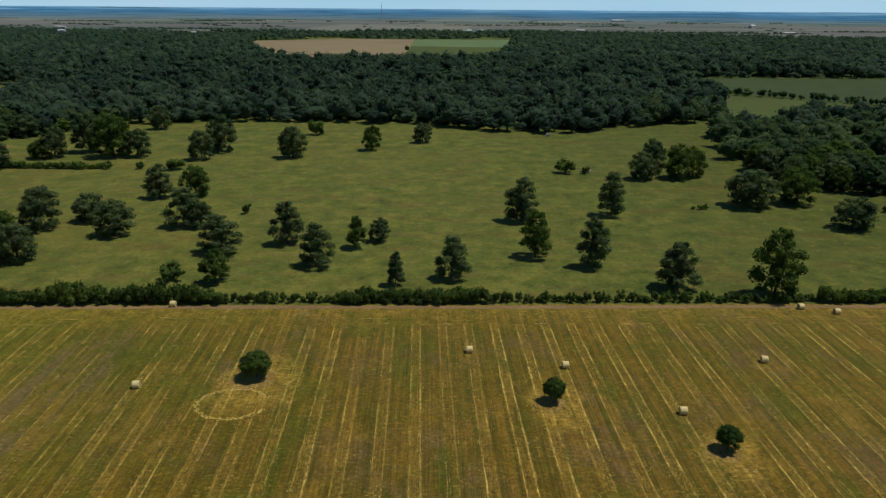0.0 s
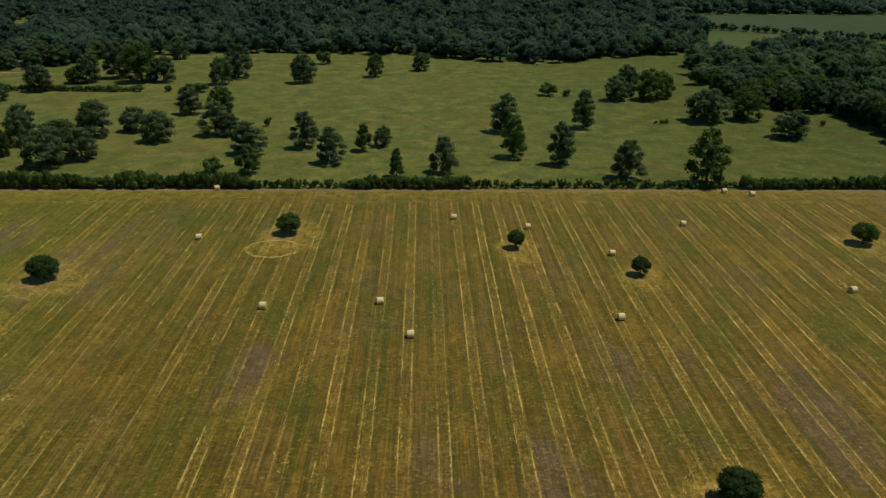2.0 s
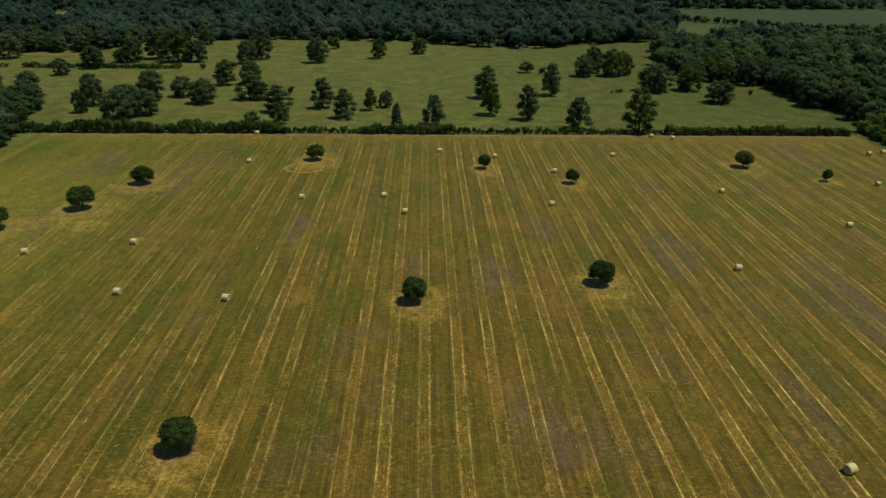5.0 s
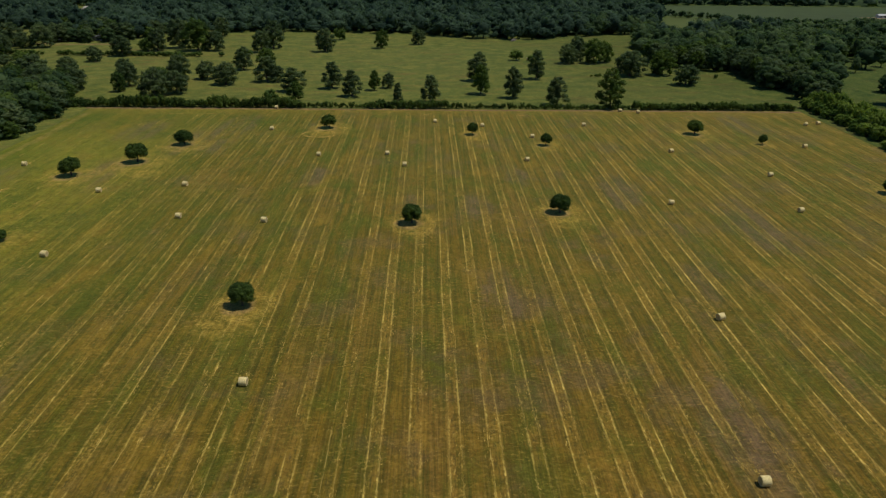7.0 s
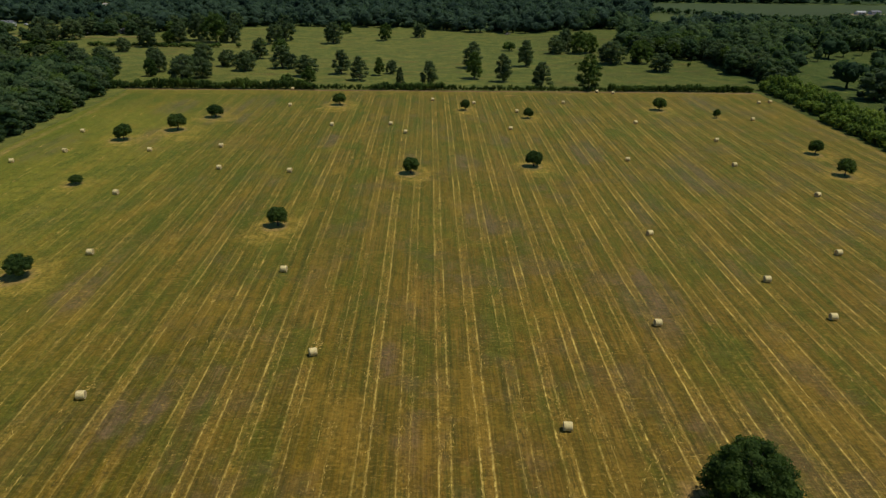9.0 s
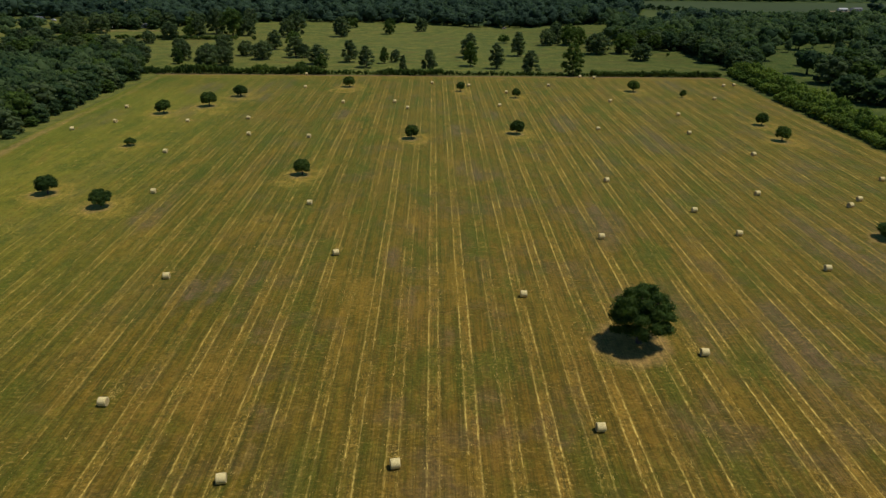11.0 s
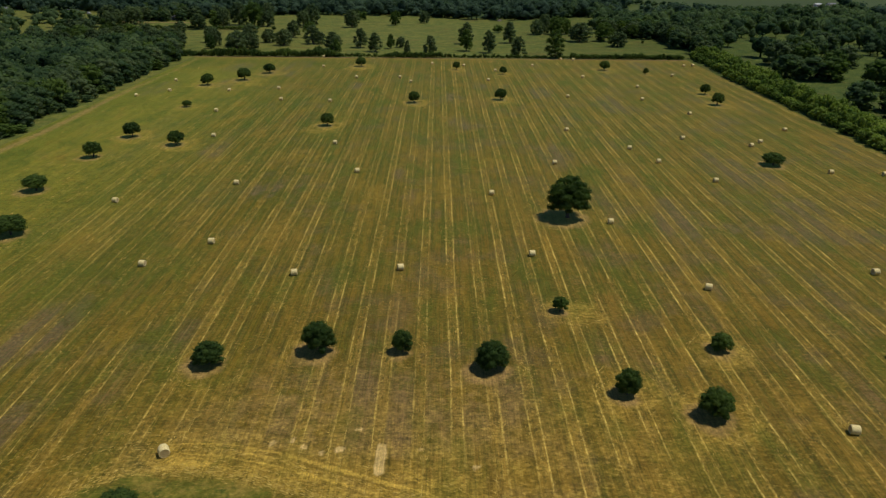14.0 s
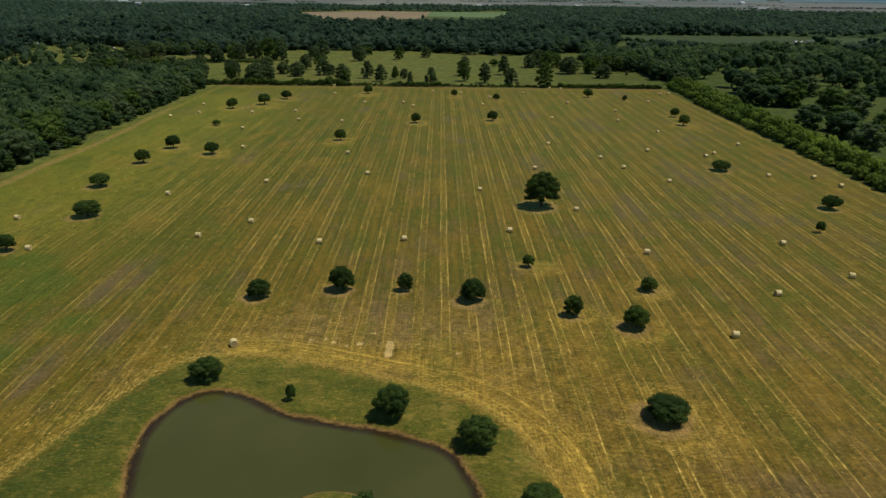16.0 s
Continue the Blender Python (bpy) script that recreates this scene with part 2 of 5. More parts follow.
    base = mixed(nt, ln, shore, base, (0.230, 0.142, 0.048))
    # dark mud at the waterline, also standing in for the bank's reflection
    base = mixed(nt, ln, span(nt, ln, plus(sep.outputs["Z"], span(nt, ln, clump, 0, 1, -0.09, 0.09)), -0.24, -0.31), base, (0.070, 0.038, 0.016))
    base = mixed(nt, ln, 1.0, base, span(nt, ln, grain, 0.28, 0.72, 0.68, 1.30), "MULTIPLY")
    base = mixed(nt, ln, 1.0, base, span(nt, ln, clump, 0.30, 0.70, 0.80, 1.18), "MULTIPLY")
    # crumbs of straw and painted specks of shade among the stubble, lying every way
    patchy = span(nt, ln, noise_at(nt, ln, 0.11, 4, rough=0.6, offset=(14, 3, 0)), 0.38, 0.60, 0.25, 1.0)
    base = mixed(nt, ln, times(patchy, span(nt, ln, crumb, 0.54, 0.65, 0, 0.65)), base, (0.460, 0.310, 0.075))
    base = mixed(nt, ln, span(nt, ln, crumb, 0.47, 0.36, 0, 0.45), base, (0.062, 0.050, 0.009))
    thin = noise_at(nt, ln, 1.0, 4, (4.5, 0.12, 1), 0.7, (8, 1, 0))
    base = mixed(nt, ln, span(nt, ln, attribute(nt, "lawn"), 0.2, 0.8, 1.0, 0.0), base, span(nt, ln, thin, 0.28, 0.72, 0.66, 1.32), "MULTIPLY")
    deep = nt.new("ShaderNodeGamma")
    deep.inputs["Gamma"].default_value = 1.16
    ln.new(base, deep.inputs["Color"])
    base = mixed(nt, ln, 1.0, deep.outputs[0], (1.285, 1.315, 1.39), "MULTIPLY")
    ln.new(base, b.inputs["Base Color"])
    bumped(nt, ln, b, grain, 0.9, 0.12)
    return m


def pasture_material():
    m, nt, ln, b = material("pasture_grass", 0.95, 0.1)
    fuzz(b, 0.12, 0.45, (0.30, 1.0, 0.40))
    broad = noise_at(nt, ln, 0.012, 5, rough=0.6)
    clump = noise_at(nt, ln, 0.12, 6, rough=0.72)
    base = ramp(nt, ln, clump, [(0.34, (0.056, 0.076, 0.014)), (0.48, (0.101, 0.124, 0.024)), (0.62, (0.166, 0.174, 0.036))])
    base = mixed(nt, ln, span(nt, ln, broad, 0.45, 0.70, 0, 0.6), base, (0.138, 0.148, 0.038))
    base = mixed(nt, ln, span(nt, ln, noise_at(nt, ln, 0.045, 4, rough=0.6, offset=(9, 3, 0)), 0.52, 0.68, 0, 0.6), base, (0.074, 0.100, 0.019))
    low = noise_at(nt, ln, 1.0, 5, (.035, .11, 1), .7, (6, 14, 0))
    base = mixed(nt, ln, span(nt, ln, low, .54, .64, 0, .62), base, (0.135, 0.098, 0.030))
    base = mixed(nt, ln, span(nt, ln, low, .44, .34, 0, .4), base, (0.134, 0.150, 0.028))
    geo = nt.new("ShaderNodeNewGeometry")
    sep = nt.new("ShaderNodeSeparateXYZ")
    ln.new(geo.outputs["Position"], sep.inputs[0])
    # the grass colour gets darker and greener towards +x, in two steps
    rightward = span(nt, ln, calc(nt, ln, "ADD", sep.outputs["X"], span(nt, ln, broad, 0, 1, -120, 120)), 0, 150, 0, .7)
    base = mixed(nt, ln, rightward, base, (0.56, 0.64, 0.60), "MULTIPLY")
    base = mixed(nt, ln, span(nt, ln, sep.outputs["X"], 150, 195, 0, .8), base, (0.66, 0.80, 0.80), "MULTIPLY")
    tuft = noise_at(nt, ln, 0.30, 5, rough=0.75, offset=(3, 1, 0))
    base = mixed(nt, ln, span(nt, ln, tuft, .56, .65, 0, .55), base, (0.048, 0.062, 0.016))
    base = mixed(nt, ln, span(nt, ln, tuft, .44, .35, 0, .6), base, (0.205, 0.210, 0.050))
    grain = noise_at(nt, ln, 0.9, 5, rough=0.75)
    base = mixed(nt, ln, 1.0, base, (1.08, 1.08, 1.12), "MULTIPLY")
    base = mixed(nt, ln, 1.0, base, span(nt, ln, grain, 0.3, 0.72, 0.70, 1.32), "MULTIPLY")
    base = mixed(nt, ln, span(nt, ln, broad, 0.35, 0.65, 0.4, 1.0), base, (1.14, 1.0, 0.86), "MULTIPLY")
    ln.new(base, b.inputs["Base Color"])
    bumped(nt, ln, b, grain, 0.9, 0.2)
    return m


def leaf_material(name, dark, light, shift=0.10, vary=0.35):
    """Leaves: each spray, each tree and each part of a crown has its own tone."""
    m, nt, ln, b = material(name, 0.8, 0.08)
    # sheen lifts the dark leaves, in place of haze
    fuzz(b, 0.11, 0.5, (0.55, 1.0, 0.55))
    geo = nt.new("ShaderNodeNewGeometry")
    info = nt.new("ShaderNodeObjectInfo")
    tone = calc(nt, ln, "ADD", calc(nt, ln, "MULTIPLY", geo.outputs["Random Per Island"], vary), calc(nt, ln, "MULTIPLY", info.outputs["Random"], 0.20))
    tone = calc(nt, ln, "ADD", tone, span(nt, ln, noise_at(nt, ln, shift, 2), 0.3, 0.7, -0.28, 0.36))
    tuft = noise_at(nt, ln, 0.9, 5, rough=0.75)
    tone = calc(nt, ln, "ADD", tone, span(nt, ln, tuft, 0.35, 0.68, -0.22, 0.30))
    tone = calc(nt, ln, "ADD", tone, span(nt, ln, noise_at(nt, ln, shift * 0.15, 3, offset=(4, 8, 0)), 0.35, 0.65, -0.12, 0.22))
    tone = calc(nt, ln, "ADD", tone, attribute(nt, "tone"))
    col = mixed(nt, ln, tone, dark, light)
    ln.new(col, b.inputs["Base Color"])
    bumped(nt, ln, b, tuft, 0.9, 0.35)
    thin, both = nt.new("ShaderNodeBsdfTranslucent"), nt.new("ShaderNodeMixShader")
    ln.new(mixed(nt, ln, 1.0, col, (1.5, 1.6, 0.9), "MULTIPLY"), thin.inputs["Color"])
    both.inputs[0].default_value = 0.45
    ln.new(b.outputs[0], both.inputs[1])
    ln.new(thin.outputs[0], both.inputs[2])
    ln.new(both.outputs[0], nt["Material Output"].inputs["Surface"])
    return m


def plain_material(name, colour, rough=0.85, amount=0.25, scale=1.5, spec=0.2, metal=0.0):
    """One colour with grain and stains at two scales."""
    m, nt, ln, b = material(name, rough, spec)
    n = calc(nt, ln, "ADD", calc(nt, ln, "MULTIPLY", noise_at(nt, ln, scale, 5, rough=0.7), 0.6), calc(nt, ln, "MULTIPLY", noise_at(nt, ln, scale * 0.12, 3), 0.4))
    lo, hi = tuple(c * (1 - amount) for c in colour), tuple(min(1, c * (1 + amount)) for c in colour)
    ln.new(ramp(nt, ln, n, [(0.3, lo), (0.7, hi)]), b.inputs["Base Color"])
    b.inputs["Metallic"].default_value = metal
    return m


def straw_material():
    m, nt, ln, b = material("dry_straw", 0.85, 0.2)
    geo = nt.new("ShaderNodeNewGeometry")
    tone = calc(nt, ln, "ADD", calc(nt, ln, "MULTIPLY", geo.outputs["Random Per Island"], 0.7), span(nt, ln, noise_at(nt, ln, 1.3, 4), 0.3, 0.7, 0, 0.3))
    ln.new(mixed(nt, ln, tone, (0.300, 0.205, 0.042), (0.720, 0.530, 0.130)), b.inputs["Base Color"])
    return m


def bale_material(name, ring):
    m, nt, ln, b = material(name, 0.8, 0.25)
    co = nt.new("ShaderNodeTexCoord")
    wv = nt.new("ShaderNodeTexWave")
    wv.wave_type = "RINGS" if ring else "BANDS"
    wv.rings_direction, wv.bands_direction = "X", "X"
    wv.inputs["Scale"].default_value, wv.inputs["Distortion"].default_value = (2.2, 2.5) if ring else (4.5, 1.5)
    wv.inputs["Detail"].default_value = 3
    ln.new(co.outputs["Object"], wv.inputs["Vector"])
    n = noise_at(nt, ln, 6.0, 5, rough=0.7)
    tone = calc(nt, ln, "ADD", calc(nt, ln, "MULTIPLY", wv.outputs["Fac"], 0.4), calc(nt, ln, "MULTIPLY", n, 0.6))
    stops = [(0.25, (0.40, 0.30, 0.12)), (0.7, (0.62, 0.49, 0.24))] if ring else [(0.25, (0.62, 0.48, 0.17)), (0.7, (0.90, 0.76, 0.38))]
    ln.new(ramp(nt, ln, tone, stops), b.inputs["Base Color"])
    bumped(nt, ln, b, tone, 0.6, 0.03)
    return m


def water_material():
    m, nt, ln, b = material("pond_water", 0.08, 0.28)
    silt = noise_at(nt, ln, 0.05, 4)
    deep = ramp(nt, ln, silt, [(0.3, (0.066, 0.073, 0.018)), (0.7, (0.090, 0.092, 0.026))])
    # the bank's dark reflection is painted into the water along its edge
    rim = span(nt, ln, calc(nt, ln, "ADD", attribute(nt, "rim"), span(nt, ln, noise_at(nt, ln, 0.35, 4, rough=0.65), 0, 1, -0.35, 0.35)), 0.25, 0.95)
    ln.new(mixed(nt, ln, rim, deep, (0.040, 0.027, 0.012)), b.inputs["Base Color"])
    bumped(nt, ln, b, noise_at(nt, ln, 1.2, 3), 0.15, 0.03)
    return m


HAY = hayfield_material()
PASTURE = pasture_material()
STRAW = straw_material()
TRACK = plain_material("bare_track_soil", (0.250, 0.165, 0.075), 0.95, 0.4, 0.8)
VERGE = plain_material("dry_verge", (0.300, 0.215, 0.085), 0.95, 0.45, 0.6)
DEAD_WOOD = plain_material("weathered_dead_wood", (0.30, 0.27, 0.23), 0.95, 0.3, 2.0)
BARK = plain_material("bark", (0.110, 0.085, 0.065), 0.95, 0.4, 3.0)
OAK_LEAF = leaf_material("oak_leaves", (0.041, 0.077, 0.019), (0.134, 0.195, 0.038))
GREY_LEAF = leaf_material("greyish_oak_leaves", (0.059, 0.094, 0.044), (0.160, 0.205, 0.086))
BRIGHT_LEAF = leaf_material("young_green_leaves", (0.080, 0.140, 0.024), (0.300, 0.370, 0.066))
WOOD_LEAF = leaf_material("woodland_leaves", (0.038, 0.075, 0.033), (0.115, 0.169, 0.065), 0.09)
WRAP = bale_material("net_wrap", False)
BALE_END = bale_material("bale_end_hay", True)
WATER = water_material()
WHITE_PAINT = plain_material("white_sheet_metal", (0.55, 0.56, 0.56), 0.6, 0.10, 1.0)
ROOF_GREY = plain_material("grey_roofing", (0.17, 0.175, 0.19), 0.7, 0.2, 0.6)
DARK_GLASS = plain_material("dark_window_glass", (0.03, 0.035, 0.04), 0.15, 0.2, 1.0, 0.5)
STEEL = plain_material("galvanised_steel", (0.45, 0.46, 0.47), 0.5, 0.15, 2.0, 0.4, 0.6)
TAN_CROP = plain_material("ripe_crop", (0.260, 0.205, 0.115), 0.95, 0.16, 0.012)
GREEN_CROP = plain_material("green_crop", (0.130, 0.200, 0.078), 0.95, 0.2, 0.012)
# distance haze is put into this leaf colour: bluer than the nearer woods
HAZY_LEAF = leaf_material("haze_blue_leaves", (0.029, 0.058, 0.041), (0.083, 0.134, 0.083), 0.05, 0.30)
DEEP_MEADOW = plain_material("deep_green_meadow", (0.054, 0.080, 0.027), 0.95, 0.25, 0.05)
PALE_MEADOW = plain_material("pale_meadow", (0.078, 0.105, 0.026), 0.95, 0.25, 0.02)
# three far field colours with distance haze mixed in, greyer and bluer
HAZY_DUN = plain_material("hazy_dun_stubble", (0.150, 0.148, 0.132), 0.95, 0.3, 0.006)
HAZY_GREEN = plain_material("hazy_far_pasture", (0.098, 0.132, 0.108), 0.95, 0.3, 0.006)
HAZY_PALE = plain_material("hazy_pale_stubble", (0.185, 0.190, 0.150), 0.95, 0.25, 0.006)


# ---- helpers for building ----


def mesh_of(name, verts, faces, mats, smooth=False, index=None):
    """A mesh from arrays; faces all have the same number of corners."""
    verts, faces = np.asarray(verts, dtype=np.float32), np.asarray(faces, dtype=np.int32)
    me = bpy.data.meshes.new(name)
    n, k = faces.shape
    me.vertices.add(len(verts))
    me.vertices.foreach_set("co", verts.ravel())
    me.loops.add(n * k)
    me.loops.foreach_set("vertex_index", faces.ravel())
    me.polygons.add(n)
    me.polygons.foreach_set("loop_start", np.arange(n, dtype=np.int32) * k)
    me.polygons.foreach_set("loop_total", np.full(n, k, dtype=np.int32))
    for mat in mats:
        me.materials.append(mat)
    if index is not None:
        me.polygons.foreach_set("material_index", np.asarray(index, dtype=np.int32))
    me.polygons.foreach_set("use_smooth", np.full(n, smooth))
    me.update(calc_edges=True)
    return me


def part(name, data, parent, label=""):
    """A mesh (or bmesh with its material) as one part of a thing."""
    ob = new(name, data)
    ob.parent = parent
    return tagged(ob, label) if label else ob


def from_bm(name, bm, mat, smooth=False):
    me = bpy.data.meshes.new(name)
    bm.normal_update()
    bm.to_mesh(me)
    bm.free()
    me.materials.append(mat)
    if smooth:
        me.polygons.foreach_set("use_smooth", np.full(len(me.polygons), True))
    return me


def inside(px, py, poly):
    """Which points lie in the polygon."""
    hit = np.zeros(np.shape(px), bool)
    for (x0, y0), (x1, y1) in zip(poly, poly[1:] + poly[:1]):
        if y0 != y1:
            hit ^= ((y0 > py) != (y1 > py)) & (px < (x1 - x0) * (py - y0) / (y1 - y0) + x0)
    return hit


def outline_distance(px, py, poly):
    best = np.full(np.shape(px), 1e9)
    for (x0, y0), (x1, y1) in zip(poly, poly[1:] + poly[:1]):
        dx, dy = x1 - x0, y1 - y0
        s = np.clip(((px - x0) * dx + (py - y0) * dy) / (dx * dx + dy * dy + 1e-9), 0, 1)
        best = np.minimum(best, np.hypot(px - x0 - s * dx, py - y0 - s * dy))
    return best


def ease(x, lo, hi):
    s = np.clip((x - lo) / (hi - lo), 0, 1)
    return s * s * (3 - 2 * s)


def rounded(poly, times=3):
    """The polygon with its corners cut."""
    for _ in range(times):
        poly = [q for a, b in zip(poly, poly[1:] + poly[:1]) for q in ((a[0] * .75 + b[0] * .25, a[1] * .75 + b[1] * .25), (a[0] * .25 + b[0] * .75, a[1] * .25 + b[1] * .75))]
    return poly


# ---- where things stand ----
BALES_NEAR = [
    (-22.3, -214.0), (72.4, -208.5), (89.3, -188.2), (111.2, -177.5), (-87.1, -164.3), (67.5, -162.7),
    (-15.8, -157.1), (105.0, -154.9), (5.9, -154.2), (-48.4, -153.2), (34.3, -146.4), (-37.6, -140.6),
    (-103.6, -139.6), (55.9, -126.0), (-70.8, -113.0), (28.1, -104.5), (-43.4, -96.9), (150.9, -95.4),
    (93.8, -91.5), (-10.8, -84.4), (147.1, -83.9), (131.8, -82.3), (49.6, -74.1), (82.7, -71.7),
    (77.4, -55.5), (-21.9, -51.3), (120.0, -51.1), (125.2, -45.9), (-65.6, -42.7), (99.4, -41.5),
]
BALES_FAR = [
    (60.3, -30.1), (141.7, -27.7), (-76.6, -1.6), (114.8, -0.8), (-33.7, 19.7), (-55.4, 22.4),
    (103.0, 28.2), (-120.5, 28.3), (71.0, 33.8), (-110.0, 40.6), (-83.3, 42.3), (-61.7, 48.0),
    (108.7, 59.4), (-116.1, 67.3), (-0.9, 68.8), (37.7, 74.9), (-28.9, 79.9), (-7.0, 81.7),
    (87.0, 86.0), (135.2, 92.8), (43.2, 104.9), (-50.9, 114.7), (26.5, 121.4), (65.2, 123.3),
    (151.4, 125.8), (157.2, 127.9), (8.8, 128.0), (92.0, 146.3), (85.2, 149.0), (-56.4, 151.4),
]
FIELD_TREES_NEAR = [
    (28.8, -257.7, 5.9, 3.1), (21.0, -244.8, 6.5, 5.2), (8.0, -237.5, 6.4, 6.2), (51.2, -236.4, 7.1, 3.8),
    (-8.1, -232.3, 1.6, 3.1), (-24.0, -226.6, 6.2, 4.5), (54.2, -204.7, 5.3, 5.1), (42.7, -199.3, 3.9, 4.8),
    (22.6, -192.3, 5.6, 5.3), (-23.1, -191.4, 5.3, 4.2), (-5.9, -187.2, 5.7, 6.0), (8.0, -187.2, 3.5, 4.4),
    (61.6, -186.0, 4.0, 3.4), (36.5, -172.5, 3.0, 3.4), (-92.2, -165.0, 5.0, 4.7), (119.9, -144.3, 2.6, 3.6),
    (-85.4, -136.0, 7.3, 5.1), (46.0, -121.8, 9.9, 10.9), (134.3, -121.3, 6.2, 4.6),
]
FIELD_TREES_FAR = [
    (-96.2, -103.8, 6.7, 4.8), (118.1, -73.3, 6.9, 4.3), (-95.5, -70.3, 5.7, 5.7), (-75.0, -54.1, 5.8, 5.2),
    (-93.6, -43.7, 6.0, 5.6), (-28.4, -24.6, 4.9, 5.2), (-91.3, 7.2, 4.0, 2.9), (133.0, 19.2, 5.5, 5.8),
    (2.5, 19.3, 5.3, 5.3), (40.2, 27.2, 5.3, 5.4), (135.8, 43.4, 5.0, 5.3), (-97.5, 57.3, 6.3, 6.0),
    (-83.7, 71.8, 6.9, 6.5), (-75.9, 93.2, 6.2, 5.5), (46.5, 94.4, 4.0, 4.6), (122.3, 97.0, 3.0, 4.0),
    (22.2, 109.1, 4.1, 4.8), (103.4, 111.4, 5.8, 5.8), (-30.5, 118.2, 6.0, 5.6),
]
PASTURE_TALL = [
    (-39, 197, 8.6, 11.9), (-28, 178, 8.5, 11.4), (-19, 193, 5.6, 8.9), (-7, 164, 4.3, 8.4),
    (7, 168, 7.6, 11.0), (31, 220, 10.2, 13.9), (30, 185, 8.2, 12.9), (44, 177, 7.9, 13.2),
    (61, 227, 9.0, 14.0), (61, 161, 9.3, 11.7), (83, 157, 10.4, 15.8), (-93, 249, 9.5, 11.6),
    (-73, 214, 10.7, 11.8), (-56, 189, 11.0, 10.6), (-51, 166, 6.8, 8.5),
]
PASTURE_BROAD = [
    (-114, 174, 12.2, 12.5), (-107, 182, 10.0, 10.3), (-121, 197, 12.0, 9.3), (-115, 211, 11.3, 13.1),
    (-104, 220, 9.3, 8.8), (-91, 205, 11.0, 10.5), (-81, 251, 9.6, 11.2), (-68, 213, 6.8, 7.9),
    (-13, 199, 5.8, 6.9), (112, 238, 15.5, 13.0), (130, 241, 12.6, 13.0), (139, 266, 12.0, 12.0), (133, 212, 11.6, 9.9),
    (86.6, 279.6, 10.5, 11.0), (102, 281, 12.0, 13.5), (-98, 317, 10.9, 12.9), (-94, 335, 12.4, 17.2),
    (-59, 322, 11.9, 14.0), (-25, 340, 8.7, 11.6), (-1, 361, 9.2, 9.9), (-144, 400, 10.4, 12.9),
    (-154, 334, 14.0, 17.9), (-139, 323, 17.0, 19.1), (-128, 323, 11.9, 12.2), (-163, 320, 10.1, 13.9),
]
PASTURE_BUSHES = [
    (-62, 168, 6.9, 4.7), (-103, 296, 7.5, 4.7), (-58, 229, 3.2, 3.5), (58, 291, 9.0, 6.1),
    (66, 290, 4.0, 3.2), (95, 235, 2.1, 2.0), (155, 231, 2.5, 2.4), (-171, 320, 8.4, 7.8),
    (-57, 383, 9.1, 8.3),
]

MEADOW_OAKS = [
    (194, 92, 15, 12), (203, 84, 15, 12), (213, 82, 15, 12), (190, 12, 14, 12), (203, 8, 14, 12), (196, -8, 15, 12), (210, -18, 15, 13),
    (194, -32, 14, 11), (222, 0, 14, 12), (224, 60, 16, 14), (232, 48, 14, 12), (240, 66, 15, 12), (258, 156, 10, 9), (292, 167, 12, 11),
    (273, 111, 11, 9), (294, 132, 14, 12), (208, 136, 16, 14), (220, 128, 14, 13), (226, 142, 15, 13), (232, 118, 13, 11), (244, 128, 15, 12),
    (224, 196, 9, 9), (206, 110, 11, 9), (240, 176, 14, 12), (262, 190, 16, 13), (280, 60, 16, 13), (262, 30, 15, 13), (290, 90, 14, 12),
]

PASTURE_LEFT = [
    (-183, 275, 9, 8.5), (-134, 186, 6.5, 9), (-135, 200, 9.5, 11.5), (-143, 217, 9, 10.5), (-176, 297, 12, 12), (-168, 317, 8.5, 8.5), (-184, 210, 15, 13),
    (-157, 190, 13, 12), (-178, 231, 10.5, 9), (-214, 257, 11, 8), (-240, 332, 15, 14), (-249, 328, 10, 10), (-262, 336, 17, 15), (-228, 250, 10, 8), (-171, 191, 13, 12),
]

FIELD_TREES = FIELD_TREES_NEAR + FIELD_TREES_FAR
LEFT_EDGE, RIGHT_EDGE, FAR_EDGE, NEAR_EDGE = -132.0, 161.0, 152.0, -420.0
POND = rounded([(-25, -256), (-26.6, -251), (-27.6, -246), (-28.2, -240), (-27.2, -235.6), (-25.5, -231.8), (-22.7, -229.4), (-19.2, -229.3), (-15.1, -231.2),
    (-11, -234.2), (-6.8, -236.7), (-2.8, -237.8), (1.7, -239), (6.6, -240.3), (11, -242), (14.8, -243.6), (18, -245.7), (20.2, -251), (21.6, -256), (22.5, -266),
    (16, -277), (0, -283), (-15, -279), (-23, -268)], 2)
LAWN = rounded([(-60, -300), (-47, -262), (-40.5, -246), (-35.5, -230), (-31, -221.5), (-25, -217.3), (-12.6, -218), (0.2, -222.8), (12.2, -227.5), (20.4, -231.5), (26, -238), (29.8, -246), (31.8, -256), (33, -275), (20, -300)], 1)


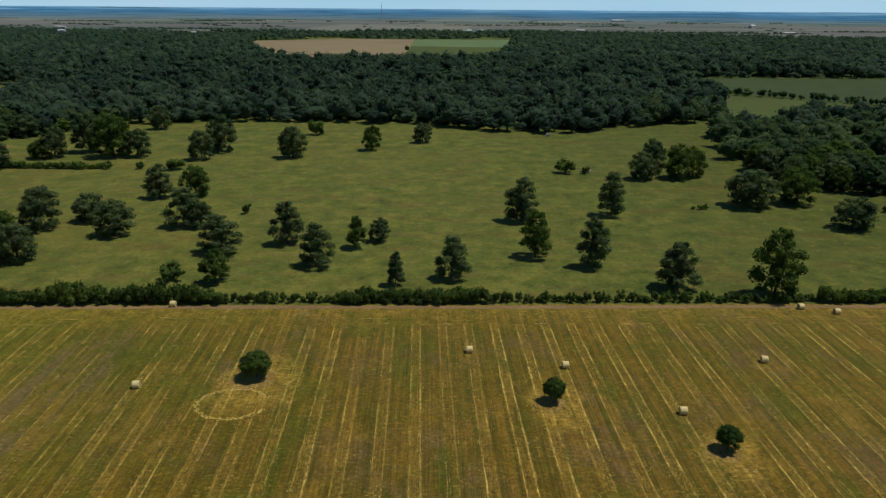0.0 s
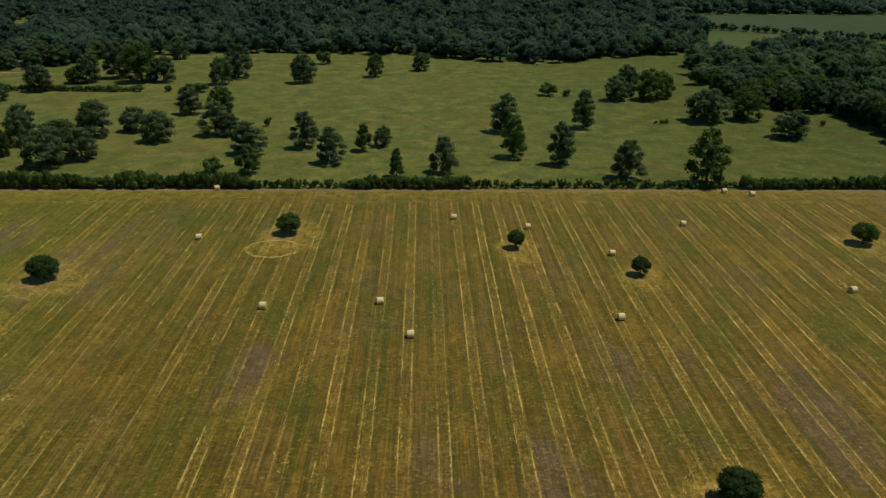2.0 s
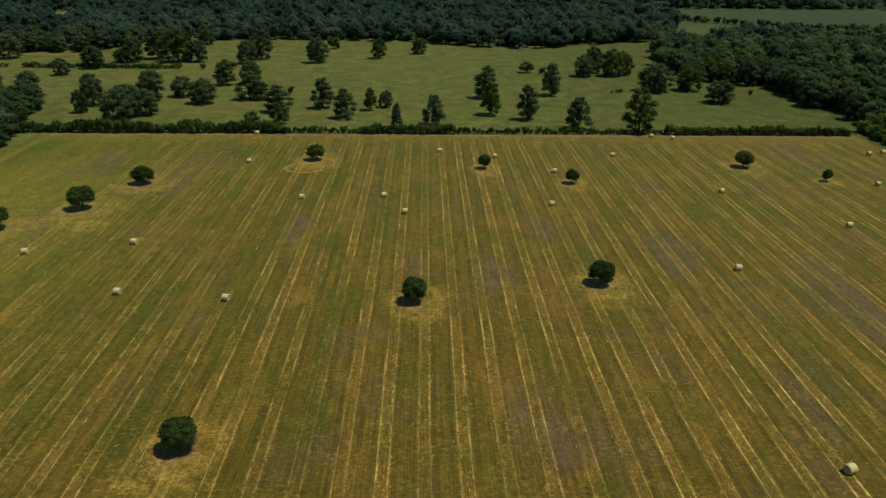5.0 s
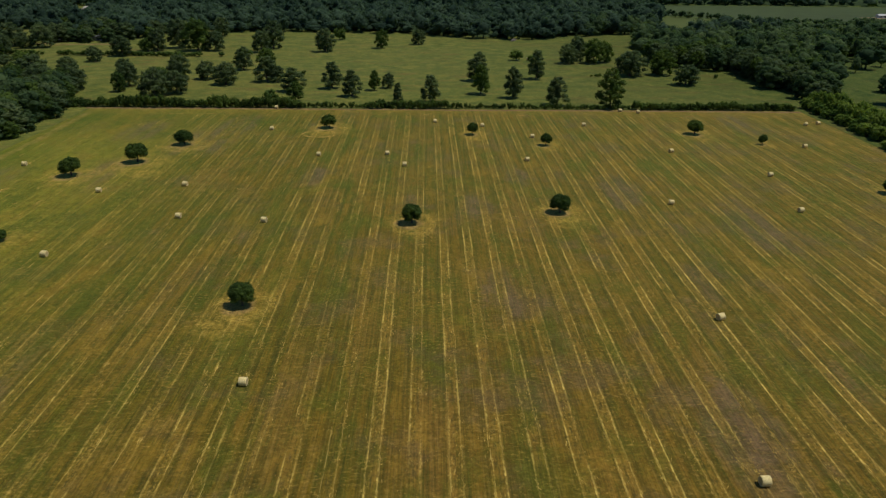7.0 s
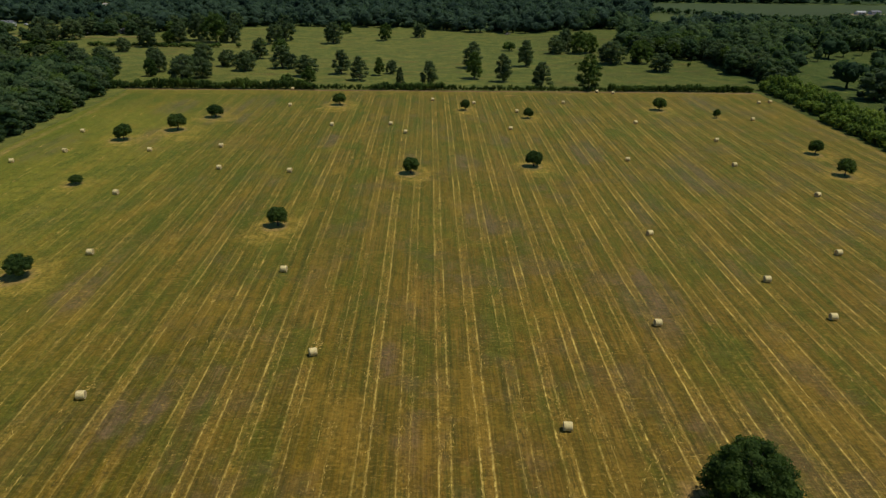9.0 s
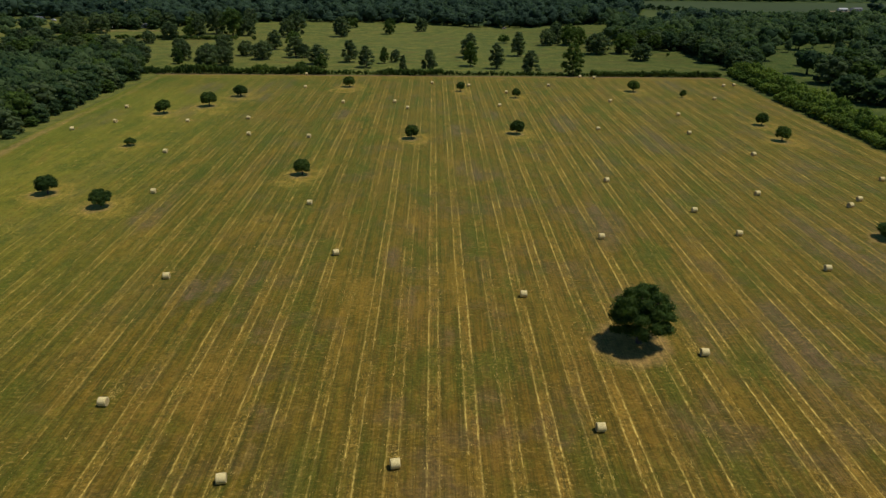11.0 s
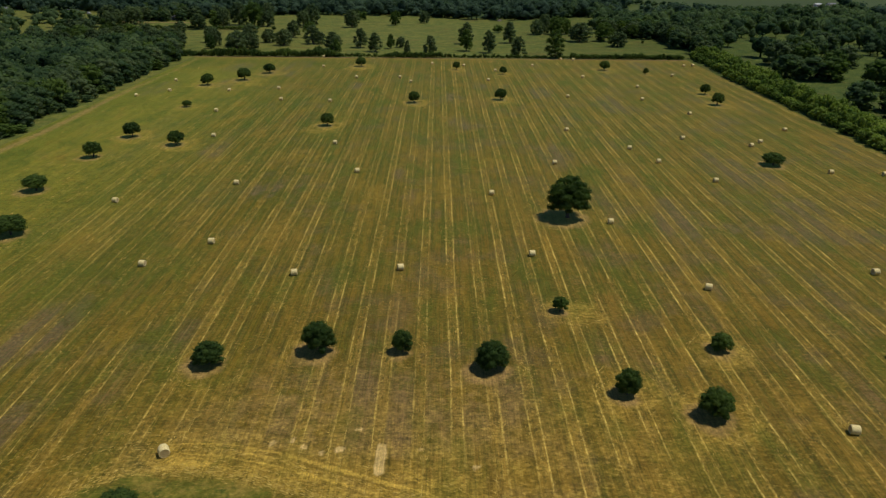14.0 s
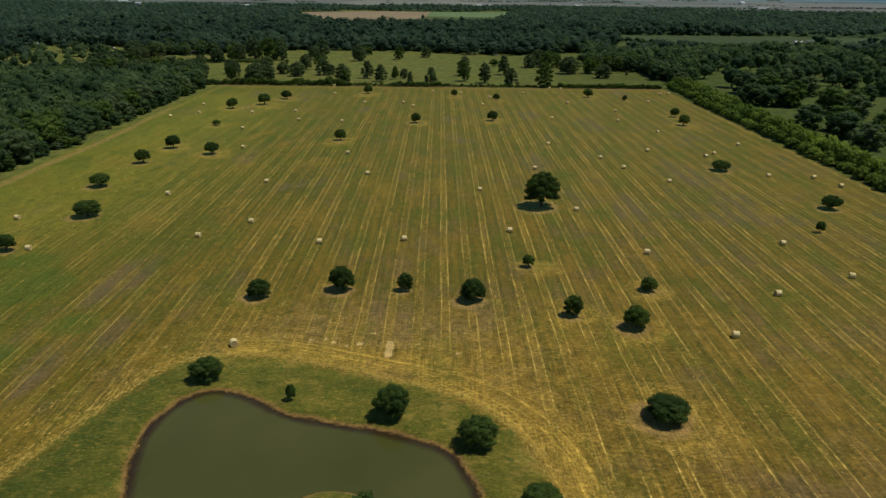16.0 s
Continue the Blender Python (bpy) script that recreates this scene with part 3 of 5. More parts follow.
# ---- the ground ----
def ground():
    """One sheet to the horizon: fine over the hayfield and round the pond, coarse beyond."""
    xs = np.unique(np.r_[-4900, -3000, -1500, -800, -400, -250, np.arange(LEFT_EDGE, -45, 1.8), np.arange(-45, 40, 0.7), np.arange(40, RIGHT_EDGE - .5, 1.8), RIGHT_EDGE, 250, 400, 800, 1500, 3000, 4900])
    ys = np.unique(np.r_[-4900, -2000, -800, np.arange(NEAR_EDGE, -300, 6), np.arange(-300, -195, 0.7), np.arange(-195, FAR_EDGE - .5, 1.8), FAR_EDGE, 250, 400, 800, 1500, 3000, 4900])
    X, Y = np.meshgrid(xs, ys)
    d = outline_distance(X, Y, POND)
    wet = inside(X, Y, POND)
    s = np.where(wet, -d, d)
    s = s + .30 * np.sin(X * .37 + 1.9 * np.sin(Y * .23)) * np.sin(Y * .41) + .14 * np.sin(X * 1.3 + Y * .9) * np.sin(X * .31)
    Z = np.where(np.abs(X) < 100, -0.34 * ease(-s, -1.2, 0.0) - 0.9 * ease(-s, 0.0, 4.0), 0.0)
    isle = np.hypot((X - 2.0) / 5.4, (Y + 257.0) / 3.3)
    Z = np.maximum(Z, np.where(isle < 2, 0.28 - 0.75 * isle ** 2, -9))
    far = (X < LEFT_EDGE - 1) | (X > RIGHT_EDGE + 1) | (Y < NEAR_EDGE - 1) | (Y > FAR_EDGE + 1)
    bare, dry = np.zeros_like(X), np.zeros_like(X)
    for x, y, w, h in FIELD_TREES:
        if inside(np.array(x), np.array(y), LAWN):
            continue
        r = np.hypot(X - x + 0.15 * w, (Y - y + .1 * w) * 0.9)
        bare = np.maximum(bare, 1 - ease(r, 0.45 * w, .95 * w))
        if y > -60 or (x > 30 and y < -160):
            ring = np.hypot(X - x - .12 * w, (Y - y + .15 * w) * .8) + .18 * w * np.sin(3 * np.arctan2(Y - y, X - x) + x)
            dry = np.maximum(dry, .8 * ease(ring, .35 * w, .6 * w) * (1 - ease(ring, .85 * w, 1.5 * w)))
    worn = ease(-Y, 188, 198) * (1 - ease(-Y, 210, 217)) * ease(X, -24, -8) * (1 - ease(X, 18, 36))
    bare = np.maximum(bare, .22 * worn)
    worn = np.maximum(worn, .8 * ease(X, 58, 72) * (1 - ease(X, 118, 135)) * (1 - ease(np.abs(Y + 131 + .12 * (X - 90)), 2, 7)))
    for px, py, pr in ((-66, 98, 7), (-77, 95, 6), (-56, -183, 6), (-118, 48, 8), (-90, 62, 6), (2, 38, 3), (-27, 58, 4), (18, 30, 5), (1.4, -86, 2.2), (5.5, -108, 2.2), (-94, 110, 7), (128, 129, 9), (104, -78, 9), (107, -107, 8),
            (75, -123, 7), (-54, -224, 4), (-47, -206, 4), (-37, -104, 3), (-33, -102, 3), (60, 40, 6), (52, -60, 6), (20, -20, 5), (86, 20, 7), (33, 60, 4), (-60, -60, 5),
            (-94, 112, 7), (-68, 100, 6), (-64, 103, 5), (-63, 124, 6), (-97, 114, 6), (-67, 100, 6), (-65, 124, 6), (-99, 109, 5)):
        worn = np.maximum(worn, 1 - ease(np.hypot((X - px) / pr, (Y - py) / pr / 3.0), .35, 1.25))
    lawn = ease(np.where(inside(X, Y, LAWN), 1, -1) * outline_distance(X, Y, LAWN), -2.2, 3.6)
    dry = np.maximum(dry, .62 * ease(-Y, 184, 212) * ease(X, -48, -12) * (1 - .75 * ease(X, 22, 66)))
    # field margins worn bare
    bare = np.maximum(bare, 1.0 * (1 - ease(np.abs(X + 128.6 + .8 * np.sin(Y * .05)), .4, 3.4)) * (1 - .45 * ease(Y, -10, 100)))
    bare = np.maximum(bare, .55 * (1 - ease(np.abs(X - 159.5), .4, 2.6)))
    # a dug strip and patches of pale subsoil above the pond
    chalk = np.maximum(1 - ease(np.maximum(np.abs(X - 6.3) / .7, np.abs(Y + 214.6) / 3.3), .75, 1.25), 1 - ease(np.hypot((X - .8) / 1.0, (Y + 212.6) / .8), .5, 1.3))
    for px, py in ((-1.5, -213.5), (-5.9, -210.8), (-4.1, -212.2), (2.9, -208.2), (11.8, -212.5), (-8.4, -211.4), (19.0, -216.2)):
        chalk = np.maximum(chalk, .75 * (1 - ease(np.hypot((X - px) / .7, (Y - py) / .7), .4, 1.4)))
    lush = ease(-X, 30, 85) * (1 - .6 * ease(Y, -10, 20) * (1 - ease(-X, 60, 90)))
    lush = np.maximum(lush, .35 * (1 - ease(Y, -50, 20)) * (1 - ease(-Y, 100, 150)) * (1 - ease(X, -20, 20)))
    pale = (1 - .5 * ease(Y, 85, 125)) * ease(-X, 42, 115) * ease(Y, -190, -130)
    dry = np.maximum(dry, (1 - ease(np.abs(outline_distance(X, Y, LAWN)), 1.0, 9)) * (.45 + .55 * ease(X, -36, -18)))
    dry = np.maximum(dry, ease(Y, 136, 150) * .5)
    # trodden straw beside some of the trees
    for px, py, pr in ((-30, -31, 7), (-78, 60, 6), (4, 14, 5), (-74, -57, 6), (40, -174, 6), (44, -197, 6), (62, -187, 5), (-32, 112, 7), (23, 104, 5), (46, 90, 5), (41, 21, 6), (104, 107, 6), (-96, -46, 5), (54, -243, 7)):
        dry = np.maximum(dry, .85 * (1 - ease(np.hypot((X - px) / pr, (Y - py) / pr), .3, 1.2)))
    dry = np.maximum(dry, .95 * (1 - ease(np.abs(outline_distance(X, Y, LAWN) - 2.5), 1.5, 5)) * ease(X, 12, 22) * (1 - ease(X, 40, 52)) * .5 * np.where(inside(X, Y, LAWN), 0, 1))
    rim = np.where(inside(X, Y, LAWN) | far | (X < -38) | (Y < -275), 60.0, outline_distance(X, Y, LAWN)) + 60 * ease(-X, 20, 40)
    dry = np.where(far, 0, dry)
    green = .45 * ease(-X, 40, 70) * ease(-Y, 120, 185) * (1 - ease(-Y, 225, 245))
    for px, py, rx, ry in ((-74, -187, 11, 13), (-64, -221, 5, 9), (-83, -172, 9, 7), (-56, -206, 6, 6)):
        green = np.maximum(green, 1 - ease(np.hypot((X - px) / rx, (Y - py) / ry), .45, 1.25))
    green = np.maximum(green, .5 * ease(-X, 100, 126))
    w = len(xs)
    i = (np.arange(len(ys) - 1)[:, None] * w + np.arange(w - 1)[None]).ravel()
    faces = np.stack([i, i + 1, i + 1 + w, i + w], 1)
    cx, cy = (xs[:-1] + xs[1:]) / 2, (ys[:-1] + ys[1:]) / 2
    CX, CY = np.meshgrid(cx, cy)
    hay = (CX > LEFT_EDGE) & (CX < RIGHT_EDGE) & (CY > NEAR_EDGE) & (CY < FAR_EDGE)
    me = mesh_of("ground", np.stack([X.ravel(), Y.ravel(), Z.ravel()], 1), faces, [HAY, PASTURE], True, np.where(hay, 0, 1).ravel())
    for key, val in (("bare", bare), ("dry", dry), ("lawn", lawn), ("green", green), ("chalk", chalk), ("pale", pale), ("worn", worn), ("lush", lush), ("rim", rim)):
        me.attributes.new(key, "FLOAT", "POINT").data.foreach_set("value", val.ravel().astype(np.float32))
    return tagged(new("ground", me), "flat mown hayfield and grazed pasture reaching the horizon", "ground", kind="structure")


ground()


def water():
    xs, ys = np.arange(-32, 27, .7), np.arange(-287, -224, .7)
    X, Y = np.meshgrid(xs, ys)
    s = np.where(inside(X, Y, POND), 1, -1) * outline_distance(X, Y, POND)
    w = len(xs)
    t = (s[:-1, :-1] > -1.4) & (s[1:, 1:] > -1.4)
    i = (np.arange(len(ys) - 1)[:, None] * w + np.arange(w - 1)[None])[t]
    used, f = np.unique(np.stack([i, i + 1, i + 1 + w, i + w], 1), return_inverse=True)
    me = mesh_of("water", np.stack([X.ravel(), Y.ravel(), np.full(X.size, -.34)], 1)[used], f.reshape(-1, 4), [WATER], True)
    me.attributes.new("rim", "FLOAT", "POINT").data.foreach_set("value", (1 - ease(s, .2, 2.2)).ravel()[used].astype(np.float32))
    tagged(new("water", me), "murky olive-brown water of a farm pond", "water", kind="structure")


water()


def ribbon(name, pts, width, z, mat, label, category, ragged=0.3):
    """A ragged-edged strip of soil or track along a line, laid on the ground."""
    r, v, f = random.Random(len(pts) + int(width * 10)), [], []
    line = []
    for (x0, y0), (x1, y1) in zip(pts, pts[1:]):
        n = max(1, int(math.hypot(x1 - x0, y1 - y0) / 2.0))
        line += [(x0 + (x1 - x0) * i / n, y0 + (y1 - y0) * i / n) for i in range(n)]
    line.append(pts[-1])
    for i, (x, y) in enumerate(line):
        a, b = line[max(0, i - 1)], line[min(len(line) - 1, i + 1)]
        d = Vector((b[0] - a[0], b[1] - a[1])).normalized()
        for side in (-1, 1):
            o = side * width / 2 * (1 + r.uniform(-ragged, ragged))
            v.append((x - d.y * o, y + d.x * o, z))
    for i in range(len(line) - 1):
        f.append((2 * i, 2 * i + 1, 2 * i + 3, 2 * i + 2))
    return tagged(new(name, mesh_of(name, v, f, [mat])), label, category, kind="structure")


ROAD = plain_material("pale_gravel_road", (0.42, 0.40, 0.35), 0.95, 0.25, 0.5)
ribbon("road", [(-326, 506), (-310, 520), (-311, 540), (-322, 570), (-334, 600), (-352, 655)], 4.6, 0.14, ROAD, "pale gravel road curving through a clearing in the woods", "road", 0.15)
ribbon("drive", [(-300, 352), (-262, 352), (-230, 347), (-206, 350), (-196, 346)], 3.0, 0.10, VERGE, "dusty drive past low sheds among trees", "track", 0.3)
ribbon("track", [(-134, 150.6), (-60, 150.9), (20, 150.4), (90, 150.4), (161, 149.8)], 1.7, 0.02, TRACK, "bare reddish-brown soil strip along the hedge", "track")



# ---- straw left in the rows ----
def straw_rows():
    """Low broken ridges of straw: two to a windrow, and the swath that bends round the pond."""
    r = np.random.default_rng(11)
    pieces = []
    trees = np.array([(x - .1 * w, y, .62 * w) for x, y, w, h in FIELD_TREES])
    k = 0
    for k in range(int((LEFT_EDGE + 4 - ROW_START) / ROW_GAP), int((RIGHT_EDGE - 3 - ROW_START) / ROW_GAP) + 1):
        for side in (-0.83, 0.83):
            y, x0 = -300 + r.uniform(0, 5), ROW_START + k * ROW_GAP + side
            strength, slim = (r.uniform(0.20, .80) if x0 < -10 else r.uniform(.60, 1.0)) * (.20 + .80 * float(ease(x0, -115, -45))), r.uniform(.5, 1.0)
            while y < 139:
                close = y < -90
                length = r.uniform(.5, 2.4) if close else r.uniform(1.0, 5.0)
                x = x0 + ROW_LEAN * y + 0.15 * noise.noise((x0 * .3, y * .04, 3.0)) + r.normal(0, 0.05)
                lush = 0.5 + 0.9 * noise.noise((x * .02, y * .02, 1.5)) + 0.7 * noise.noise((x * .15, y * .05, 8.0))
                ok = r.random() < (.55 if y < -140 else 1) * strength * np.clip(0.45 + lush * .6, .10, 1.0)
                if ok and y < -205 and (inside(np.array(x), np.array(y), LAWN)):
                    ok = False
                if ok and x < -56 and -235 < y < -165 and r.random() < .8:
                    ok = False
                if ok and np.any(np.hypot(trees[:, 0] - x, trees[:, 1] - y) < trees[:, 2]):
                    ok = False
                if ok:
                    pieces.append((x, y, x + ROW_LEAN * length + r.normal(0, .04), y + length, slim * r.uniform(.02, .06), r.uniform(.03, .08)))
                    for _ in range(int(r.integers(0, 3 if close else 5))):
                        o, s, a = r.normal(0, .28), y + r.uniform(0, length), r.normal(0, .22)
                        q = r.uniform(.3, .9)
                        pieces.append((x + o, s, x + o + q * math.sin(a), s + q * math.cos(a), r.uniform(.02, .06), r.uniform(.02, .05)))
                    if x0 > -20 and r.random() < .20:
                        for _ in range(int(r.integers(4, 11))):
                            o, s, a, q = r.normal(0, .16), y + r.normal(0, .7), r.normal(0, .9), r.uniform(.15, .45)
                            pieces.append((x + o, s, x + o + q * math.sin(a), s + q * math.cos(a), r.uniform(.02, .06), r.uniform(.03, .07)))
                y += length * r.uniform(.8, 1.2)
    # the swath round the pond, in several passes
    for off, keep in ((0.1, 1.0), (0.5, .95), (1.0, .7), (1.7, .6), (3.0, .35), (5.2, .5), (5.7, .4), (8.5, .3)):
        pts = [(x * (1 + off * .012), y + off * (.95 if y > -245 else .3)) for x, y in LAWN if y > -262]
        pts = [(x - off * .8 if x < -20 else x + off * .5 if x > 15 else x, y) for x, y in pts]
        for (xa, ya), (xb, yb) in zip(pts, pts[1:]):
            n = max(1, int(math.hypot(xb - xa, yb - ya) * 5.0))
            for i in range(n):
                if r.random() < keep:
                    j = r.normal(0, .38, 2)
                    q = r.uniform(.2, .8) / max(1, math.hypot(xb - xa, yb - ya))
                    x, y = xa + (xb - xa) * i / n + j[0], ya + (yb - ya) * i / n + j[1]
                    pieces.append((x, y, x + (xb - xa) * q + r.normal(0, .12), y + (yb - ya) * q + r.normal(0, .12), r.uniform(.02, .07), r.uniform(.02, .06)))
    # headland swaths along the far hedge
    for y0, keep in ((148.0, .55), (144.6, .35), (141.5, .75), (141.0, .6)):
        x = LEFT_EDGE + 5
        while x < RIGHT_EDGE - 4:
            q = r.uniform(.8, 4.0)
            if r.random() < keep * (.55 + .6 * noise.noise((x * .04, y0, 2.0))):
                y = y0 + .5 * noise.noise((x * .03, y0, 6.0)) + r.normal(0, .12)
                pieces.append((x, y, x + q, y + r.normal(0, .1), r.uniform(.03, .09), r.uniform(.03, .08)))
            x += q * r.uniform(.8, 1.1)
    # loops that the mower left round single trees
    for x, y, w, h in FIELD_TREES:
        if inside(np.array(x), np.array(y), LAWN):
            continue
        for rad, share in ((w * .95, .5), (w * 1.15, .35)):
            a0, turn = r.uniform(0, 6.3), r.uniform(2.0, 5.5)
            a = a0
            while a < a0 + turn:
                if r.random() < share:
                    o = rad + r.normal(0, .18)
                    p = [(x + o * math.cos(q), y + o * 1.25 * math.sin(q)) for q in (a, a + r.uniform(.2, .7) / rad)]
                    pieces.append((*p[0], *p[1], r.uniform(.02, .06), r.uniform(.02, .05)))
                a += .25 / rad
    # one whole loop of straw beside a tree
    for q in np.arange(0.35, 5.9, .035):
        for _ in range(2):
            o, s = 1 + r.normal(0, .045), q + r.normal(0, .02)
            p = [(-32.6 + 6.0 * o * math.cos(b), 109 + 4.9 * o * math.sin(b)) for b in (s, s + r.uniform(.04, .10))]
            pieces.append((*p[0], *p[1], r.uniform(.06, .15), .05))
    for cx, cy, rx, ry, keep in ((39.5, -173, 4.4, 4.8, .7), (43.4, -196.5, 4.6, 5.8, .6), (61, -185.5, 4.2, 4.6, .55), (46.5, -123, 9.0, 8.0, .4), (-28, -25, 5.4, 5.2, .6), (4.6, 9, 2.8, 3.6, .6), (2.6, 18, 5.0, 5.6, .4)):
        a0 = r.uniform(0, 6.3)
        for q in np.arange(a0, a0 + 5.6, .15 / rx):
            if r.random() < keep * (.6 + .4 * math.sin(q * 1.5 + cx) ** 2):
                o = 1 + r.normal(0, .055)
                p = [(cx + rx * o * math.cos(s), cy + ry * o * math.sin(s)) for s in (q, q + r.uniform(.2, .6) / rx)]
                pieces.append((*p[0], *p[1], r.uniform(.02, .06), .04))
    # straw dropped where each bale was wrapped
    for x, y in BALES_NEAR + BALES_FAR:
        for _ in range(int(r.integers(4, 60))):
            px, py, a, q = x + r.normal(0, .6), y + 2.6 + r.normal(0, 1.1), r.normal(0, 1.0), r.uniform(.2, .6)
            pieces.append((px, py, px + q * math.sin(a), py + q * math.cos(a), r.uniform(.02, .08), r.uniform(.03, .09)))
    # wheel tracks across the rows
    for ya, yb, xa, xb in ((24.6, 24.0, -6, 58), (26.4, 25.8, -2, 70), (22.4, 22.8, 4, 46)):
        x = xa
        while x < xb:
            q = r.uniform(1.0, 3.5)
            if r.random() < .25:
                y = ya + (yb - ya) * (x - xa) / (xb - xa) + .4 * noise.noise((x * .06, ya, 3.0))
                pieces.append((x, y, x + q, y + r.normal(0, .05), r.uniform(.03, .07), .03))
            x += q
    # loose chips: four-sided scraps, thickest near the rows
    n = 36000
    cy = r.uniform(-300, 146, n)
    cx = np.where(r.random(n) < .75, ROW_START + ROW_LEAN * cy + ROW_GAP * r.integers(-23, 29, n) + r.normal(0, .85, n), r.uniform(LEFT_EDGE + 3, RIGHT_EDGE - 3, n))
    ok = (np.abs(cx - 8) < 20 + (cy + 345) * .66) & ~inside(cx, cy, LAWN) & (r.random(n) < .25 + .75 * ease(cx, -70, 20))
    patch = np.array([noise.noise((a * .03, b * .03, 4.0)) for a, b in zip(cx, cy)])
    ok &= (patch > -.15) | (r.random(n) < .25)
    ok &= np.all(np.hypot(cx[:, None] - trees[None, :, 0], cy[:, None] - trees[None, :, 1]) > trees[None, :, 2] * .9, 1)
    cx, cy = cx[ok], cy[ok]
    ang, lng, wid = r.normal(0, .35, len(cx)), r.uniform(.06, .24, len(cx)), r.uniform(.015, .05, len(cx))
    dx, dy = np.sin(ang), np.cos(ang)
    chips = np.stack([np.stack([cx + dx * lng, cy + dy * lng, np.full(len(cx), .012)], 1), np.stack([cx + dy * wid, cy - dx * wid, np.full(len(cx), .055)], 1),
        np.stack([cx - dx * lng, cy - dy * lng, np.full(len(cx), .012)], 1), np.stack([cx - dy * wid, cy + dx * wid, np.full(len(cx), .03)], 1)], 1).reshape(-1, 3)
    v, f = [], []
    for x0, y0, x1, y1, w, h in pieces:
        d = Vector((x1 - x0, y1 - y0)).normalized()
        nx, ny, b = -d.y, d.x, len(v)
        n = 3
        for i in range(n):
            s = i / (n - 1)
            px, py = x0 + (x1 - x0) * s + r.normal(0, .04), y0 + (y1 - y0) * s
            wid = w * (.35, 1.0, .35)[i] * r.uniform(.7, 1.3)
            v += [(px + nx * wid, py + ny * wid, .006), (px, py, h * (.5, 1, .5)[i]), (px - nx * wid, py - ny * wid, .006)]
        for i in range(n - 1):
            c = b + 3 * i
            f += [(c, c + 1, c + 4, c + 3), (c + 1, c + 2, c + 5, c + 4)]
    loose = len(v) + np.arange(len(chips)).reshape(-1, 4)
    v, f = np.concatenate([np.array(v), chips]), np.concatenate([np.array(f), loose])
    tagged(new("straw", mesh_of("straw", v, f, [STRAW])), "pale dry straw lying in broken rows on mown ground", "straw", kind="stuff")


straw_rows()


# ---- hay bales ----
def bale_parts():
    """Side and ends of a round bale, lying along x, with soft shoulders and a flattened foot."""
    seg, prof = 28, [(-.70, .60), (-.745, .66), (-.72, .715), (-.60, .742), (-.3, .75), (0, .745), (.3, .75), (.60, .742), (.72, .715), (.745, .66), (.70, .60)]
    bm = bmesh.new()
    rings = []
    for x, rad in prof:
        ring = []
        for i in range(seg):
            a = 2 * math.pi * i / seg
            w = rad * (1 + .012 * math.sin(3 * a + x * 5) + .008 * math.sin(7 * a - x * 9))
            ring.append(bm.verts.new((x, w * 1.02 * math.cos(a), max(w * math.sin(a), -.70) + .70)))
        rings.append(ring)
    for a, b in zip(rings, rings[1:]):
        for i in range(seg):
            bm.faces.new((a[i], a[(i + 1) % seg], b[(i + 1) % seg], b[i]))
    bmesh.ops.recalc_face_normals(bm, faces=bm.faces)
    side = from_bm("net_wrap", bm, WRAP, True)
    ends = []
    for s in (-1, 1):
        bm = bmesh.new()
        last = None
        for k, rad in enumerate((.64, .45, .25, .08)):
            ring = [bm.verts.new((s * (.728 - .012 * (k % 2) - .003 * k), rad * 1.02 * math.cos(2 * math.pi * i / seg), max(rad * math.sin(2 * math.pi * i / seg), -.66) + .70)) for i in range(seg)]
            if last:
                for i in range(seg):
                    bm.faces.new((last[i], last[(i + 1) % seg], ring[(i + 1) % seg], ring[i]))
            last = ring
        bm.faces.new(last)
        bmesh.ops.recalc_face_normals(bm, faces=bm.faces)
        ends.append(from_bm("bale_end", bm, BALE_END, True))
    return side, ends


def bales():
    side, ends = bale_parts()
    r = random.Random(5)
    first = tagged(new("hay_bale"), "round bale of pale hay in net wrap on mown ground", "hay bale", "bales in the hayfield")
    part("net_wrap", side, first)
    for e in ends:
        part("bale_end", e, first, "coiled brownish hay end")
    for i, (x, y) in enumerate(BALES_NEAR + BALES_FAR):
        turn = r.gauss(0, 9)
        if i == 0:
            turn = -62
        m = pose(x, y, 0.0, 0, 0, turn) @ Matrix.Diagonal((.92, .95, .95, 1))
        if i == 0:
            first.matrix_basis = m
        else:
            copy_thing(first, m)


bales()


# ---- trees ----
ICO = {}


def ico(level):
    if level not in ICO:
        bm = bmesh.new()
        bmesh.ops.create_icosphere(bm, subdivisions=level, radius=1)
        bm.verts.ensure_lookup_table()
        ICO[level] = (np.array([v.co[:] for v in bm.verts]), np.array([[v.index for v in f.verts] for f in bm.faces]))
        bm.free()
    return ICO[level]


def lumpy(r, lobes, level, size, rough=0.16):
    """The leafy mass of each lobe, as an uneven ball."""
    vs, fs, n = [], [], 0
    v0, f0 = ico(level)
    for cx, cy, cz, rx, ry, rz in lobes:
        ph = r.uniform(0, 6.3, 6)
        k = 1 + rough * (np.sin(v0[:, 0] * 4.1 + ph[0]) * np.sin(v0[:, 1] * 3.7 + ph[1]) + .6 * np.sin(v0[:, 2] * 6.3 + ph[2] + v0[:, 0] * 5)) + r.normal(0, rough * .45, len(v0))
        vs.append(v0 * k[:, None] * size * np.array([rx, ry, rz]) + np.array([cx, cy, cz]))
        fs.append(f0 + n)
        n += len(v0)
    return np.concatenate(vs), np.concatenate(fs)


